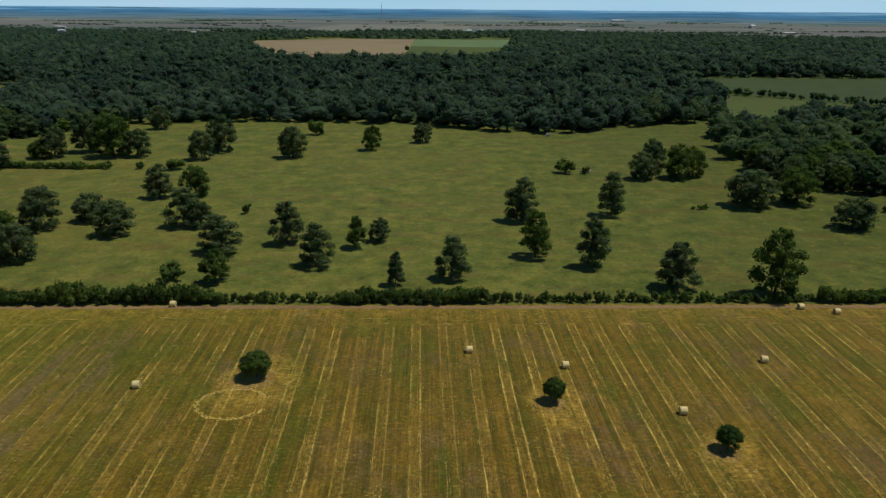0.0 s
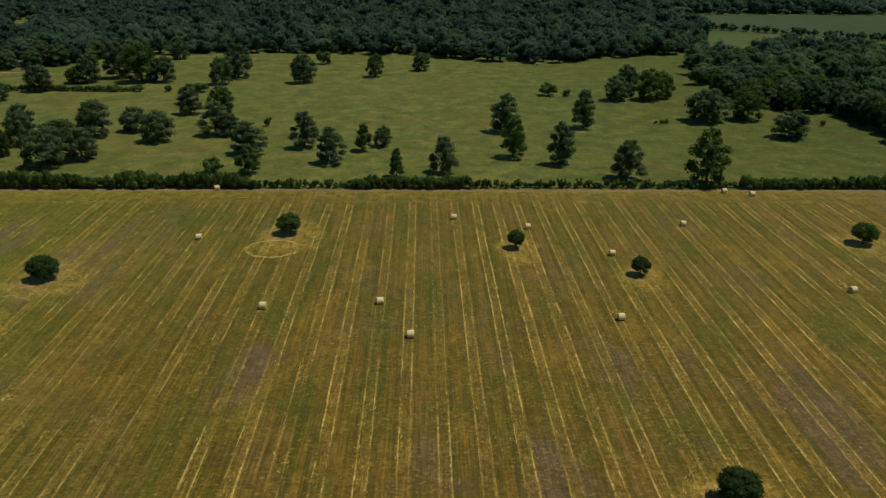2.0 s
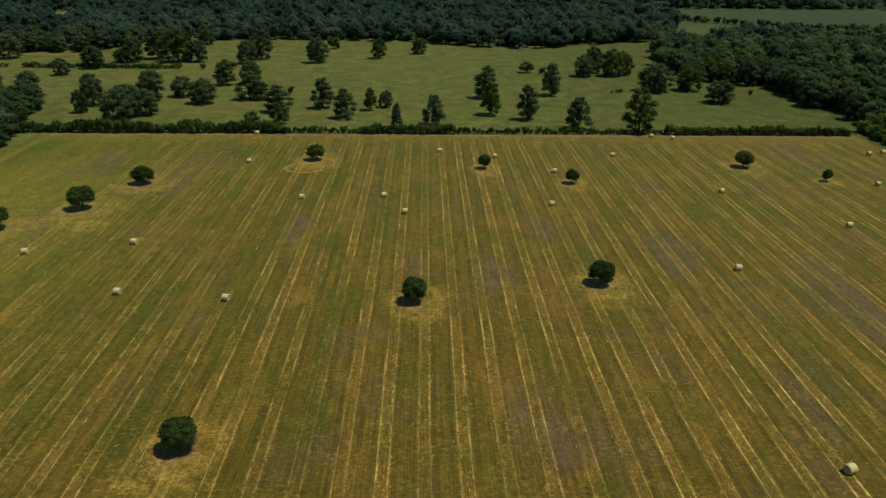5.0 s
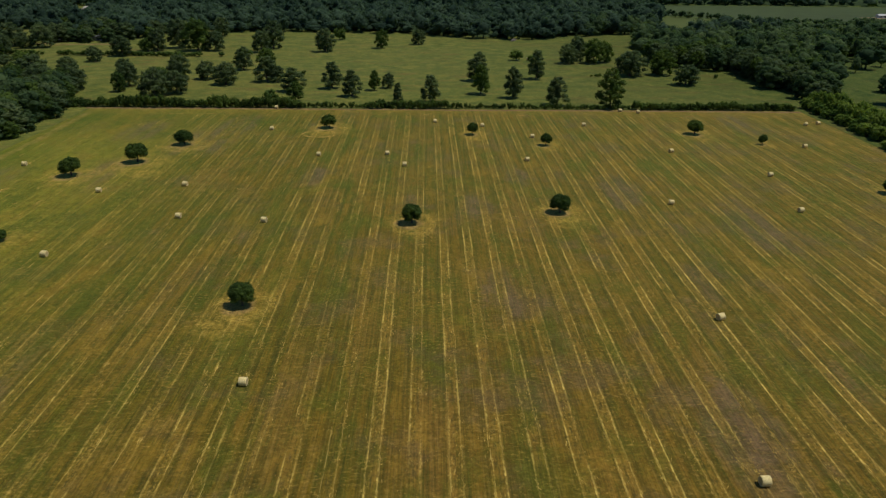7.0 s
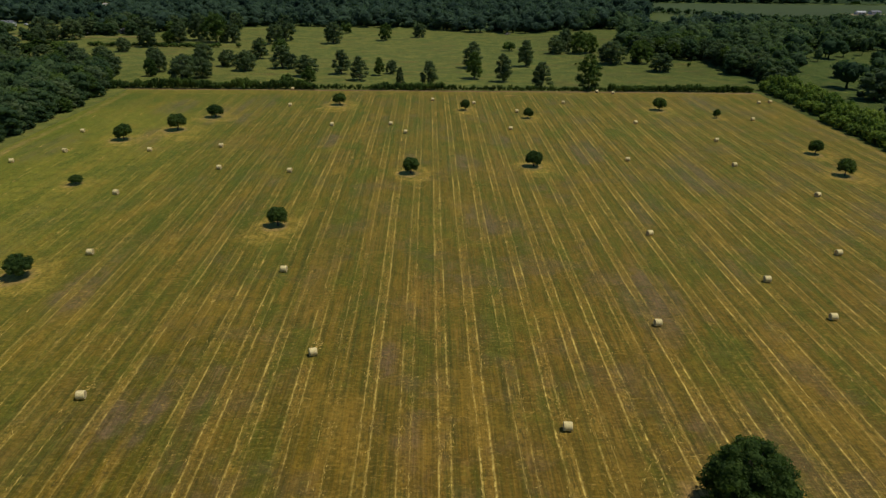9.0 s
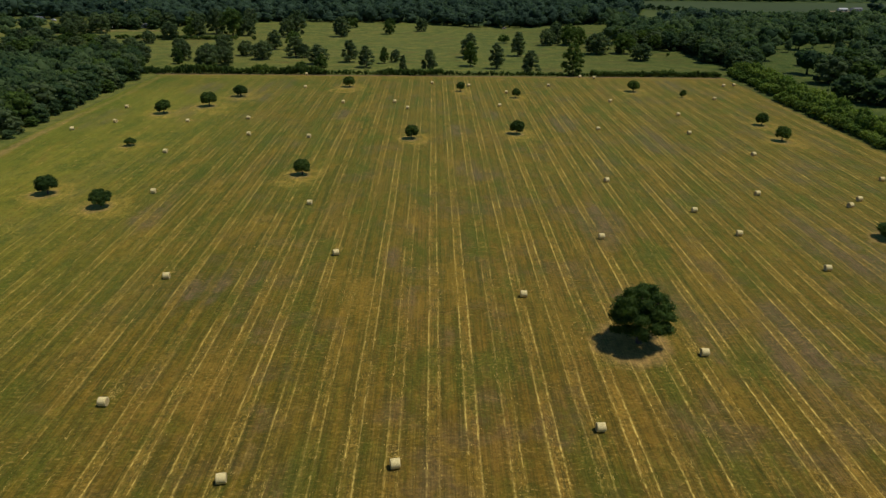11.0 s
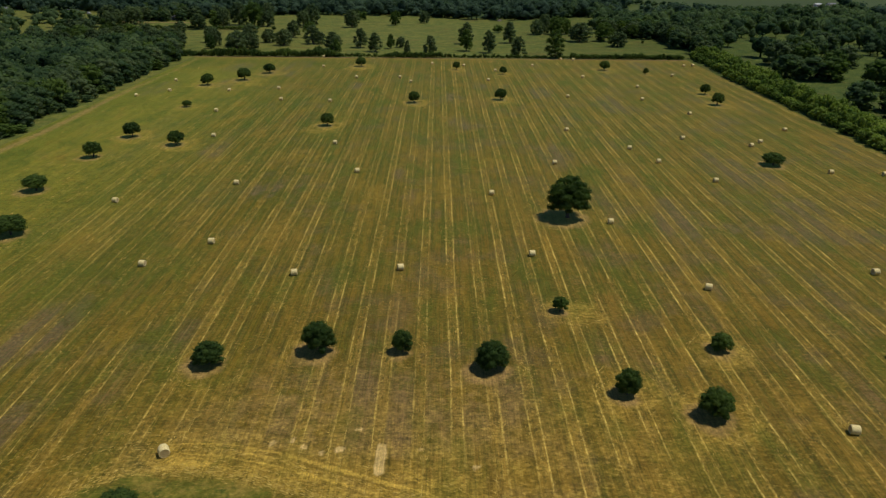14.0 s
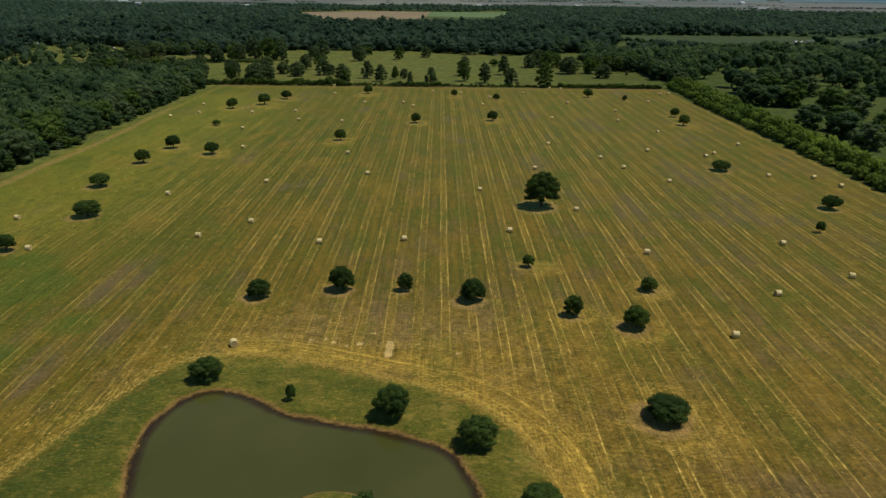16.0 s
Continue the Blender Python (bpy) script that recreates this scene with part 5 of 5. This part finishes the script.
def woods():
    # single trees along the left wood's edge
    pts, r = scatter(41, -156, -135.5, -125, 203, 6.4)
    for x, y in pts:
        k = EDGE[int(r.integers(4))] if r.random() < .94 or y > 90 else GREEN[int(r.integers(3))]
        low = x > -141
        plant(k, "woodland_tree", x, y, r.uniform(5, 8) if low else r.uniform(8, 13), r.uniform(4, 7) if low else r.uniform(8, 13), r.uniform(0, 6.3), "dense dark green tree at the edge of a wood", "trees of the wood's edge")
    # bushes in front of it
    for _ in range(6):
        plant(EDGE[int(r.integers(4))], "woodland_tree", r.uniform(-138.5, -135), r.uniform(-125, 40), r.uniform(3.5, 6), r.uniform(2.4, 4.5), r.uniform(0, 6.3), "green bush at the foot of a wood", "trees of the wood's edge")
    for x, y, w, h in ((-145, -56, 10, 8), (-151, -50, 11, 9), (-143, -64, 8, 7), (-153, 48, 11, 9)):
        plant(GREEN[int(r.integers(3))], "woodland_tree", x, y, w, h, r.uniform(0, 6.3), "bright green young tree at the edge of a wood", "trees of the wood's edge")
    # the bright hedge of young trees along the right edge
    y = -190.0
    while y < 158:
        for row in range(3):
            x = 164.6 + row * 3.6 + r.uniform(-1.2, 1.2) + (2.5 if y > 95 else 0)
            h = r.uniform(3.0, 5.2) if row == 0 else r.uniform(5.6, 8.8)
            plant(GREEN[int(r.integers(3))], "hedge_tree", x, y + r.uniform(-1.5, 1.5), r.uniform(4.4, 6.6), h, r.uniform(0, 6.3), "bright green young tree in a thick hedgerow", "hedgerow trees")
        y += r.uniform(3.8, 5.2)
    # single trees in the grass beyond it and at the corner of the pasture
    for x, y, w, h in MEADOW_OAKS:
        plant(EDGE[int(r.integers(4))], "oak_tree", x, y, w, h, r.uniform(0, 6.3), "broad dark green oak in rough grass", "trees beyond the hedgerow")
    pts, r = scatter(43, 130, 205, 165, 300, 8.5)
    for x, y in pts:
        plant((EDGE + EDGE + BROAD)[int(r.integers(12))], "woodland_tree", x, y, r.uniform(9, 13), r.uniform(8, 13), r.uniform(0, 6.3), "dense dark green tree at the edge of a wood", "trees of the wood's edge")
    # the woods themselves
    label = "dense dark green broadleaf woodland, crown against crown"
    a, r = scatter(44, -300, -156, -160, 172, 7.0)
    b, _ = scatter(45, -420, -156, 172, 420, 9.0)
    for x, y in b[b[:, 0] > -275]:
        plant((EDGE + BROAD)[int(r.integers(8))], "oak_tree", x, y, r.uniform(8, 14), r.uniform(7, 13), r.uniform(0, 6.3), "broad dark green oak among scattered trees on grass", "trees in the pasture")
    b = b[b[:, 0] <= -275]
    c, _ = scatter(46, 205, 420, 165, 300, 9.0)
    g, _ = scatter(58, 130, 420, 300, 470, 9.0)
    d, _ = scatter(47, -330, 260, 380, 560, 8.8)
    e, _ = scatter(52, 330, 420, -60, 165, 14)
    near = np.concatenate([a, b, c, e, g])
    lots("woodland", d, r, NEAR_SHAPES, (7, 22), (6, 18), HAZY_LEAF, label)
    lots("woodland", near, r, NEAR_SHAPES, (6, 20), (7, 16), WOOD_LEAF, label)
    a, r = scatter(48, -500, 460, 560, 900, 10.5)
    b, _ = scatter(49, -560, -330, 300, 560, 9.5)
    c, _ = scatter(50, -520, -300, -160, 300, 10)
    e, _ = scatter(53, 420, 640, 100, 560, 11)
    mid = np.concatenate([a, b, c, e])
    n = 260
    # the southern end of the left wood
    X, Y = np.meshgrid(np.arange(-260, -140, 10.5), np.arange(-330, 60, 10))
    X, Y = X + r.uniform(-4, 4, X.shape), Y + r.uniform(-4, 4, X.shape)
    out = np.abs(X) >= 28 + (Y + 345) * .68
    mid = np.concatenate([mid, np.stack([X[out], Y[out]], 1)])
    along = np.linspace(238, 640, n)
    h = np.stack([along + r.normal(0, 2, n), np.interp(along, [238, 334, 420, 640], [596, 513, 505, 502]) + r.normal(0, 4, n)], 1)
    for _ in range(16):
        plant(GREEN[int(r.integers(3))], "woodland_tree", r.uniform(-236, -170), r.uniform(436, 476), r.uniform(6, 10), r.uniform(4, 7.5), r.uniform(0, 6.3), "bright green young tree at the edge of a wood", "trees of the wood's edge")
    lots("far_hedge", h, r, HEDGE_SHAPES, (4, 8), (4, 8), WOOD_LEAF, "thick dark hedge between two far meadows")
    lots("woodland", mid, r, MID_SHAPES, (9, 23), (6, 19), HAZY_LEAF, label)
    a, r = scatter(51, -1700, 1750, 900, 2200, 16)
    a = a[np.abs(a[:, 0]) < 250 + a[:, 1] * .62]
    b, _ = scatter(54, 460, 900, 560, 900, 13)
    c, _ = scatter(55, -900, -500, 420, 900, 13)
    lots("woodland", np.concatenate([a, b, c]), r, FAR_SHAPES, (13, 24), (8, 16), HAZY_LEAF, label)


woods()


def undergrowth():
    """An uneven leaf-coloured sheet, added to close the dark gaps between the crowns."""
    r = np.random.default_rng(71)
    step = 9.0
    X, Y = np.meshgrid(np.arange(-1700, 1750, step), np.arange(-160, 2150, step))
    thick = (wooded(X, Y) >= .9) & (np.abs(X) < 28 + (Y + 345) * .68)
    low = ~thick
    for dx, dy in ((1, 0), (-1, 0), (0, 1), (0, -1)):
        low |= ~np.roll(thick, (dy, dx), (0, 1))
    thick &= ~low
    low = ~thick
    for dx, dy in ((1, 0), (-1, 0), (0, 1), (0, -1)):
        low |= ~np.roll(thick, (dy, dx), (0, 1))
    Z = np.where(low, .2, r.uniform(2.5, 7.0, X.shape))
    X, Y = X + r.uniform(-3, 3, X.shape), Y + r.uniform(-3, 3, X.shape)
    w = X.shape[1]
    t = thick[:-1, :-1] & thick[1:, :-1] & thick[:-1, 1:] & thick[1:, 1:]
    i = (np.arange(X.shape[0] - 1)[:, None] * w + np.arange(w - 1)[None])[t]
    used, f = np.unique(np.stack([i, i + 1, i + 1 + w, i + w], 1), return_inverse=True)
    tagged(new("undergrowth", mesh_of("undergrowth", np.stack([X.ravel(), Y.ravel(), Z.ravel()], 1)[used], f.reshape(-1, 4), [WOOD_LEAF], True)), "dark green leafy sheet closing gaps between crowns", "undergrowth", kind="stuff")


undergrowth()


# ---- the distance ----
def far_field(corners, mat, z, label):
    bm = bmesh.new()
    bm.faces.new([bm.verts.new((x, y, z)) for x, y in corners])
    tagged(new("far_field", from_bm("far_field", bm, mat)), label, "field", kind="structure")


def distance():
    far_field(TAN_FIELD, TAN_CROP, .25, "ripe tan crop field between woods")
    far_field(GREEN_FIELD, GREEN_CROP, .2, "bright green crop field between woods")
    far_field(PALE_FIELD, PALE_MEADOW, .2, "pale green meadow between woods")
    far_field([(166, 420), (222, 430), (310, 455), (420, 480), (335, 505), (238, 588), (200, 490)], PALE_MEADOW, .1, "small green meadow between woods")
    far_field([(239, 604), (336, 520), (640, 510), (680, 725), (246, 730)], DEEP_MEADOW, .1, "wide green meadow in front of woods")
    r = np.random.default_rng(61)
    y = 1900.0
    mats = [HAZY_DUN, HAZY_PALE, HAZY_GREEN, HAZY_GREEN, HAZY_DUN, HAZY_GREEN]
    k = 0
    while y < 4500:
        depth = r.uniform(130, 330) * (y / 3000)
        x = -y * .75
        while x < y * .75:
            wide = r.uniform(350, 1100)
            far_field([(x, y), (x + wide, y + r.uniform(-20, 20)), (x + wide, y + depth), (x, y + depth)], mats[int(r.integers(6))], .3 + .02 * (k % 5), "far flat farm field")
            x += wide
            k += 1
        y += depth
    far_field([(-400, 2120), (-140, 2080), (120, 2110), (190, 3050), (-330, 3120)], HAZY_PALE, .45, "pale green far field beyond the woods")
    # tree lines and copses on the plain
    pts = []
    for _ in range(46):
        y = 2100 + 2300 * r.random() ** 1.3
        x = r.uniform(-.62, .62) * y
        n = int(r.integers(10, 70))
        s = np.linspace(-.5, .5, n)
        if -450 < x < 250 and y < 3050:
            continue
        pts.append(np.stack([x + s * n * r.uniform(5, 9) + r.normal(0, 5, n), y + s * r.normal(0, 130) + r.normal(0, 14, n)], 1))
    for _ in range(40):
        x, y = r.uniform(-2300, 2300), r.uniform(2200, 3800)
        pts.append(np.array([[x, y]]) + r.normal(0, 10, (int(r.integers(1, 5)), 2)))
    lots("far_trees", np.concatenate(pts), r, FAR_SHAPES, (14, 24), (4, 8), HAZY_LEAF, "distant dark tree lines on flat farmland")


distance()


def backdrop():
    """Glowing strip painted as hazy, low wooded land on the skyline, far behind everything."""
    m = bpy.data.materials.new("skyline")
    m.use_nodes = True
    nt, ln = m.node_tree.nodes, m.node_tree.links
    nt.remove(nt["Principled BSDF"])
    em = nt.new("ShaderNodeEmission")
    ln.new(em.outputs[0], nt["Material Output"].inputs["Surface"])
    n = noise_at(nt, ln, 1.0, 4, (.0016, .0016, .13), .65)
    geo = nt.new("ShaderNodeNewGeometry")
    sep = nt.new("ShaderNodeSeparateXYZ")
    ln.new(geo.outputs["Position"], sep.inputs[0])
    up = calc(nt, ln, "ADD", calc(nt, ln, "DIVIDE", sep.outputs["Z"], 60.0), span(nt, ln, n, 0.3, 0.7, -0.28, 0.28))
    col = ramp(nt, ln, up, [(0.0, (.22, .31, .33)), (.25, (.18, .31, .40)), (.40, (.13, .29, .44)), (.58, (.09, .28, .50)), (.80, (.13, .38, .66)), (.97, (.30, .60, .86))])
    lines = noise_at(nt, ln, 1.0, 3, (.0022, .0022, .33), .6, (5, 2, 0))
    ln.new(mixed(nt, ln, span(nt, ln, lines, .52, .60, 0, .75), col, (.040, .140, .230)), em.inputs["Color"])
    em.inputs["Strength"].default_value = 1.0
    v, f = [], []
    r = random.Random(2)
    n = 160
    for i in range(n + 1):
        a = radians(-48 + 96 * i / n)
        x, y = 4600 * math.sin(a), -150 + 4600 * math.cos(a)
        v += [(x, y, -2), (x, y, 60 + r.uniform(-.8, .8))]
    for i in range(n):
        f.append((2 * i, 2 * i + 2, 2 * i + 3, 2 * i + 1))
    tagged(new("backdrop", mesh_of("backdrop", v, f, [m])), "glowing backdrop painted as a blue hazy plain", "skyline", kind="structure")
    # a second glowing strip, its colour painted as the low sky
    s = bpy.data.materials.new("glowing_low_sky")
    s.use_nodes = True
    nt, ln = s.node_tree.nodes, s.node_tree.links
    nt.remove(nt["Principled BSDF"])
    em = nt.new("ShaderNodeEmission")
    ln.new(em.outputs[0], nt["Material Output"].inputs["Surface"])
    ln.new(ramp(nt, ln, noise_at(nt, ln, 1.0, 3, (.0006, .0006, .004), .5), [(.3, (.60, 1.00, 1.30)), (.7, (.70, 1.08, 1.36))]), em.inputs["Color"])
    em.inputs["Strength"].default_value = 1.0
    v = [(x * 1.012, (y + 150) * 1.012 - 150, 500 if z > 0 else 20) for x, y, z in v]
    tagged(new("sky_backdrop", mesh_of("sky_backdrop", v, f, [s])), "glowing strip painted as pale blue low sky", "sky", kind="structure")


backdrop()


# ---- buildings on the plain ----
def box_mesh(bm, x0, x1, y0, y1, z0, z1):
    v = [bm.verts.new(p) for p in ((x0, y0, z0), (x1, y0, z0), (x1, y1, z0), (x0, y1, z0), (x0, y0, z1), (x1, y0, z1), (x1, y1, z1), (x0, y1, z1))]
    for q in ((0, 3, 2, 1), (4, 5, 6, 7), (0, 1, 5, 4), (1, 2, 6, 5), (2, 3, 7, 6), (3, 0, 4, 7)):
        bm.faces.new([v[i] for i in q])


def building(name, x, y, turn, length, depth, eaves, ridge, roof_mat, label, doors=1, windows=2):
    """A gabled building: walls with gables, an overhanging roof with thickness, door and windows."""
    ob = tagged(new(name), label, "house" if name == "house" else "barn")
    ob.matrix_basis = pose(x, y, 0, 0, 0, turn)
    l, d = length / 2, depth / 2
    bm = bmesh.new()
    v = [bm.verts.new(p) for p in ((-l, -d, 0), (l, -d, 0), (l, d, 0), (-l, d, 0), (-l, -d, eaves), (l, -d, eaves), (l, d, eaves), (-l, d, eaves), (-l, 0, ridge), (l, 0, ridge))]
    for q in ((0, 1, 5, 4), (2, 3, 7, 6), (1, 2, 6, 9, 5), (3, 0, 4, 8, 7)):
        bm.faces.new([v[i] for i in q])
    part("wall", from_bm("wall", bm, WHITE_PAINT), ob)
    for s in (-1, 1):
        bm = bmesh.new()
        o, t = .4, .18
        slope = (ridge - eaves) / d
        a = [(-l - o, s * (d + o), eaves - slope * o + .02), (l + o, s * (d + o), eaves - slope * o + .02), (l + o, 0, ridge + .02), (-l - o, 0, ridge + .02)]
        lo = [bm.verts.new(p) for p in a]
        hi = [bm.verts.new((p[0], p[1], p[2] + t)) for p in a]
        bm.faces.new(lo), bm.faces.new(hi)
        for i in range(4):
            bm.faces.new((lo[i], lo[(i + 1) % 4], hi[(i + 1) % 4], hi[i]))
        bmesh.ops.recalc_face_normals(bm, faces=bm.faces)
        part("roof", from_bm("roof", bm, roof_mat), ob)
    for i in range(windows):
        bm = bmesh.new()
        wx = -l + (i + .7) * length / (windows + .6)
        box_mesh(bm, wx - .6, wx + .6, -d - .06, -d + .1, eaves * .4, eaves * .8)
        part("window", from_bm("window", bm, DARK_GLASS), ob)
    for i in range(doors):
        bm = bmesh.new()
        box_mesh(bm, l * .55 - .8, l * .55 + .8, -d - .08, -d + .1, 0, min(2.2, eaves * .9))
        part("door", from_bm("door", bm, ROOF_GREY), ob)
    return ob


building("house", -405, 430, 12, 12, 8, 2.6, 4.6, ROOF_GREY, "white single-storey house with a grey gabled roof")
building("house", -330, 416, -8, 10, 7, 2.4, 4.0, ROOF_GREY, "small white house with a grey roof among trees")
building("barn", -228, 372, 4, 26, 7, 2.6, 3.8, ROOF_GREY, "long low shed with a grey roof among trees", 1, 3)
building("barn", -255, 377, 0, 16, 7, 2.6, 3.8, ROOF_GREY, "low shed with a grey roof among trees", 1, 2)
building("barn", -1090, 2290, 5, 30, 14, 4, 6, WHITE_PAINT, "long white farm building on the plain", 1, 4)
building("barn", -783, 1650, 5, 14, 9, 13, 15, WHITE_PAINT, "white barn roof showing over the woods", 1, 3)
building("barn", -489, 1612, 20, 9, 7, 13, 14.5, WHITE_PAINT, "white barn roof showing over the woods", 1, 2)
building("barn", 128, 2150, 0, 14, 10, 5, 7.5, WHITE_PAINT, "white farm building beside a copse", 1, 2)
building("barn", 160, 2150, 0, 16, 10, 5, 7.5, WHITE_PAINT, "white farm building beside a copse", 1, 2)
building("barn", 470, 2260, 0, 26, 12, 5, 7.5, WHITE_PAINT, "white farm shed on the plain", 1, 3)
building("barn", 1292, 2950, 30, 24, 16, 8, 13, WHITE_PAINT, "white farm building on the plain", 1, 2)
building("barn", 1058, 2180, 2, 52, 12, 4, 6, WHITE_PAINT, "long low white farm building", 1, 5)
building("barn", 1090, 4250, 0, 70, 20, 8, 12, WHITE_PAINT, "white farm building far out on the plain", 1, 3)
building("barn", 2394, 3950, 0, 90, 24, 10, 15, WHITE_PAINT, "white farm building far out on the plain", 1, 3)
building("barn", 452, 592, 0, 9, 6, 2.4, 3.4, WHITE_PAINT, "small pale farm shed at the edge of a meadow", 1, 2)
far_field([(436, 582), (478, 584), (474, 600), (432, 597)], TAN_CROP, .12, "bare tan yard beside a small shed")
building("barn", 468, 594, 6, 10, 7, 2.6, 3.8, ROOF_GREY, "small grey-roofed shed at the edge of a meadow", 1, 1)


def parked_car(x, y, turn, mat, label):
    """A car: body with cabin, dark glass and four wheels."""
    ob = tagged(new("car"), label, "car", "parked cars")
    ob.matrix_basis = pose(x, y, 0, 0, 0, turn)
    bm = bmesh.new()
    prof = [(-2.2, .35), (2.2, .35), (2.25, .75), (1.2, .95), (.6, 1.42), (-1.3, 1.45), (-1.9, 1.0), (-2.25, .9)]
    a, b = [bm.verts.new((px, -.85, pz)) for px, pz in prof], [bm.verts.new((px, .85, pz)) for px, pz in prof]
    bm.faces.new(a), bm.faces.new(b)
    for i in range(len(prof)):
        bm.faces.new((a[i], a[(i + 1) % 8], b[(i + 1) % 8], b[i]))
    bmesh.ops.recalc_face_normals(bm, faces=bm.faces)
    bmesh.ops.bevel(bm, geom=bm.edges[:], offset=.07, segments=2, affect="EDGES")
    part("body", from_bm("body", bm, mat, True), ob)
    bm = bmesh.new()
    box_mesh(bm, -1.35, .6, -.87, .87, 1.02, 1.34)
    part("side_glass", from_bm("side_glass", bm, DARK_GLASS), ob)
    for wx in (-1.35, 1.35):
        for wy in (-.8, .8):
            bm = bmesh.new()
            bmesh.ops.create_cone(bm, cap_ends=True, segments=14, radius1=.34, radius2=.34, depth=.22, matrix=pose(wx, wy, .34, 90, 0, 0))
            part("wheel", from_bm("wheel", bm, ROOF_GREY), ob)


for x, y, turn in ((-345, 414, 20), (-352, 416, 8), (-318, 421, -14), (-236, 365, 80), (-246, 366, 85), (-262, 368, 95)):
    parked_car(x, y, turn, WHITE_PAINT, "white car parked on grass beside sheds")


def mast():
    """A slim lattice mast on the plain."""
    ob = tagged(new("radio_mast"), "slim grey lattice mast on the far plain", "mast")
    ob.matrix_basis = pose(-245, 4350, 0)
    for sx, sy in ((-2, -1.2), (2, -1.2), (0, 2.2)):
        bm = bmesh.new()
        tube(bm, [(sx, sy, 0), (sx * .6, sy * .6, 45), (sx * .4, sy * .4, 88)], [.5, .45, .35], 6)
        part("leg", from_bm("leg", bm, STEEL), ob)
    bm = bmesh.new()
    legs = ((-2, -1.2), (2, -1.2), (0, 2.2))
    for i in range(16):
        k = 1 - .6 * i / 16
        for j in range(3):
            p, q = legs[j], legs[(j + 1) % 3]
            tube(bm, [(p[0] * k, p[1] * k, 2 + i * 5.3), (q[0] * k, q[1] * k, 4.6 + i * 5.3)], [.2, .2], 4)
    part("brace", from_bm("brace", bm, STEEL), ob)


mast()


def dead_wood(x, y, turn, spread, seed):
    """A heap of fallen grey branches, each bent and tapered."""
    r = random.Random(seed)
    ob = tagged(new("dead_wood_pile"), "heap of bare grey fallen branches on grass", "dead wood", "dead wood in the pasture")
    ob.matrix_basis = pose(x, y, 0, 0, 0, turn)
    for i in range(9):
        a, l, h = r.uniform(0, 6.3), spread * r.uniform(.5, 1.0), r.uniform(.3, 1.7)
        x0, y0 = r.uniform(-.4, .4) * spread, r.uniform(-.3, .3) * spread
        bm = bmesh.new()
        tube(bm, [(x0, y0, .1), (x0 + math.cos(a) * l * .5, y0 + math.sin(a) * l * .5, h * .7 + .1), (x0 + math.cos(a + .3) * l, y0 + math.sin(a + .3) * l, h)], [.26, .18, .06], 6)
        part("branch", from_bm("branch", bm, DEAD_WOOD, True), ob)


dead_wood(66, 294, 20, 2.6, 1)
dead_wood(68, 292.5, 70, 1.6, 2)
dead_wood(65, 383, 0, 4.0, 3)
for x, y, w in ((91, 234.6, 1.6), (93.3, 234.3, 2.2), (95.6, 234.8, 1.8), (-130.5, 297, 4.5)):
    plant(BUSH[0], "bush", x, y, w, w * .75, x, "low dark green bush in green pasture", "bushes in the pasture")
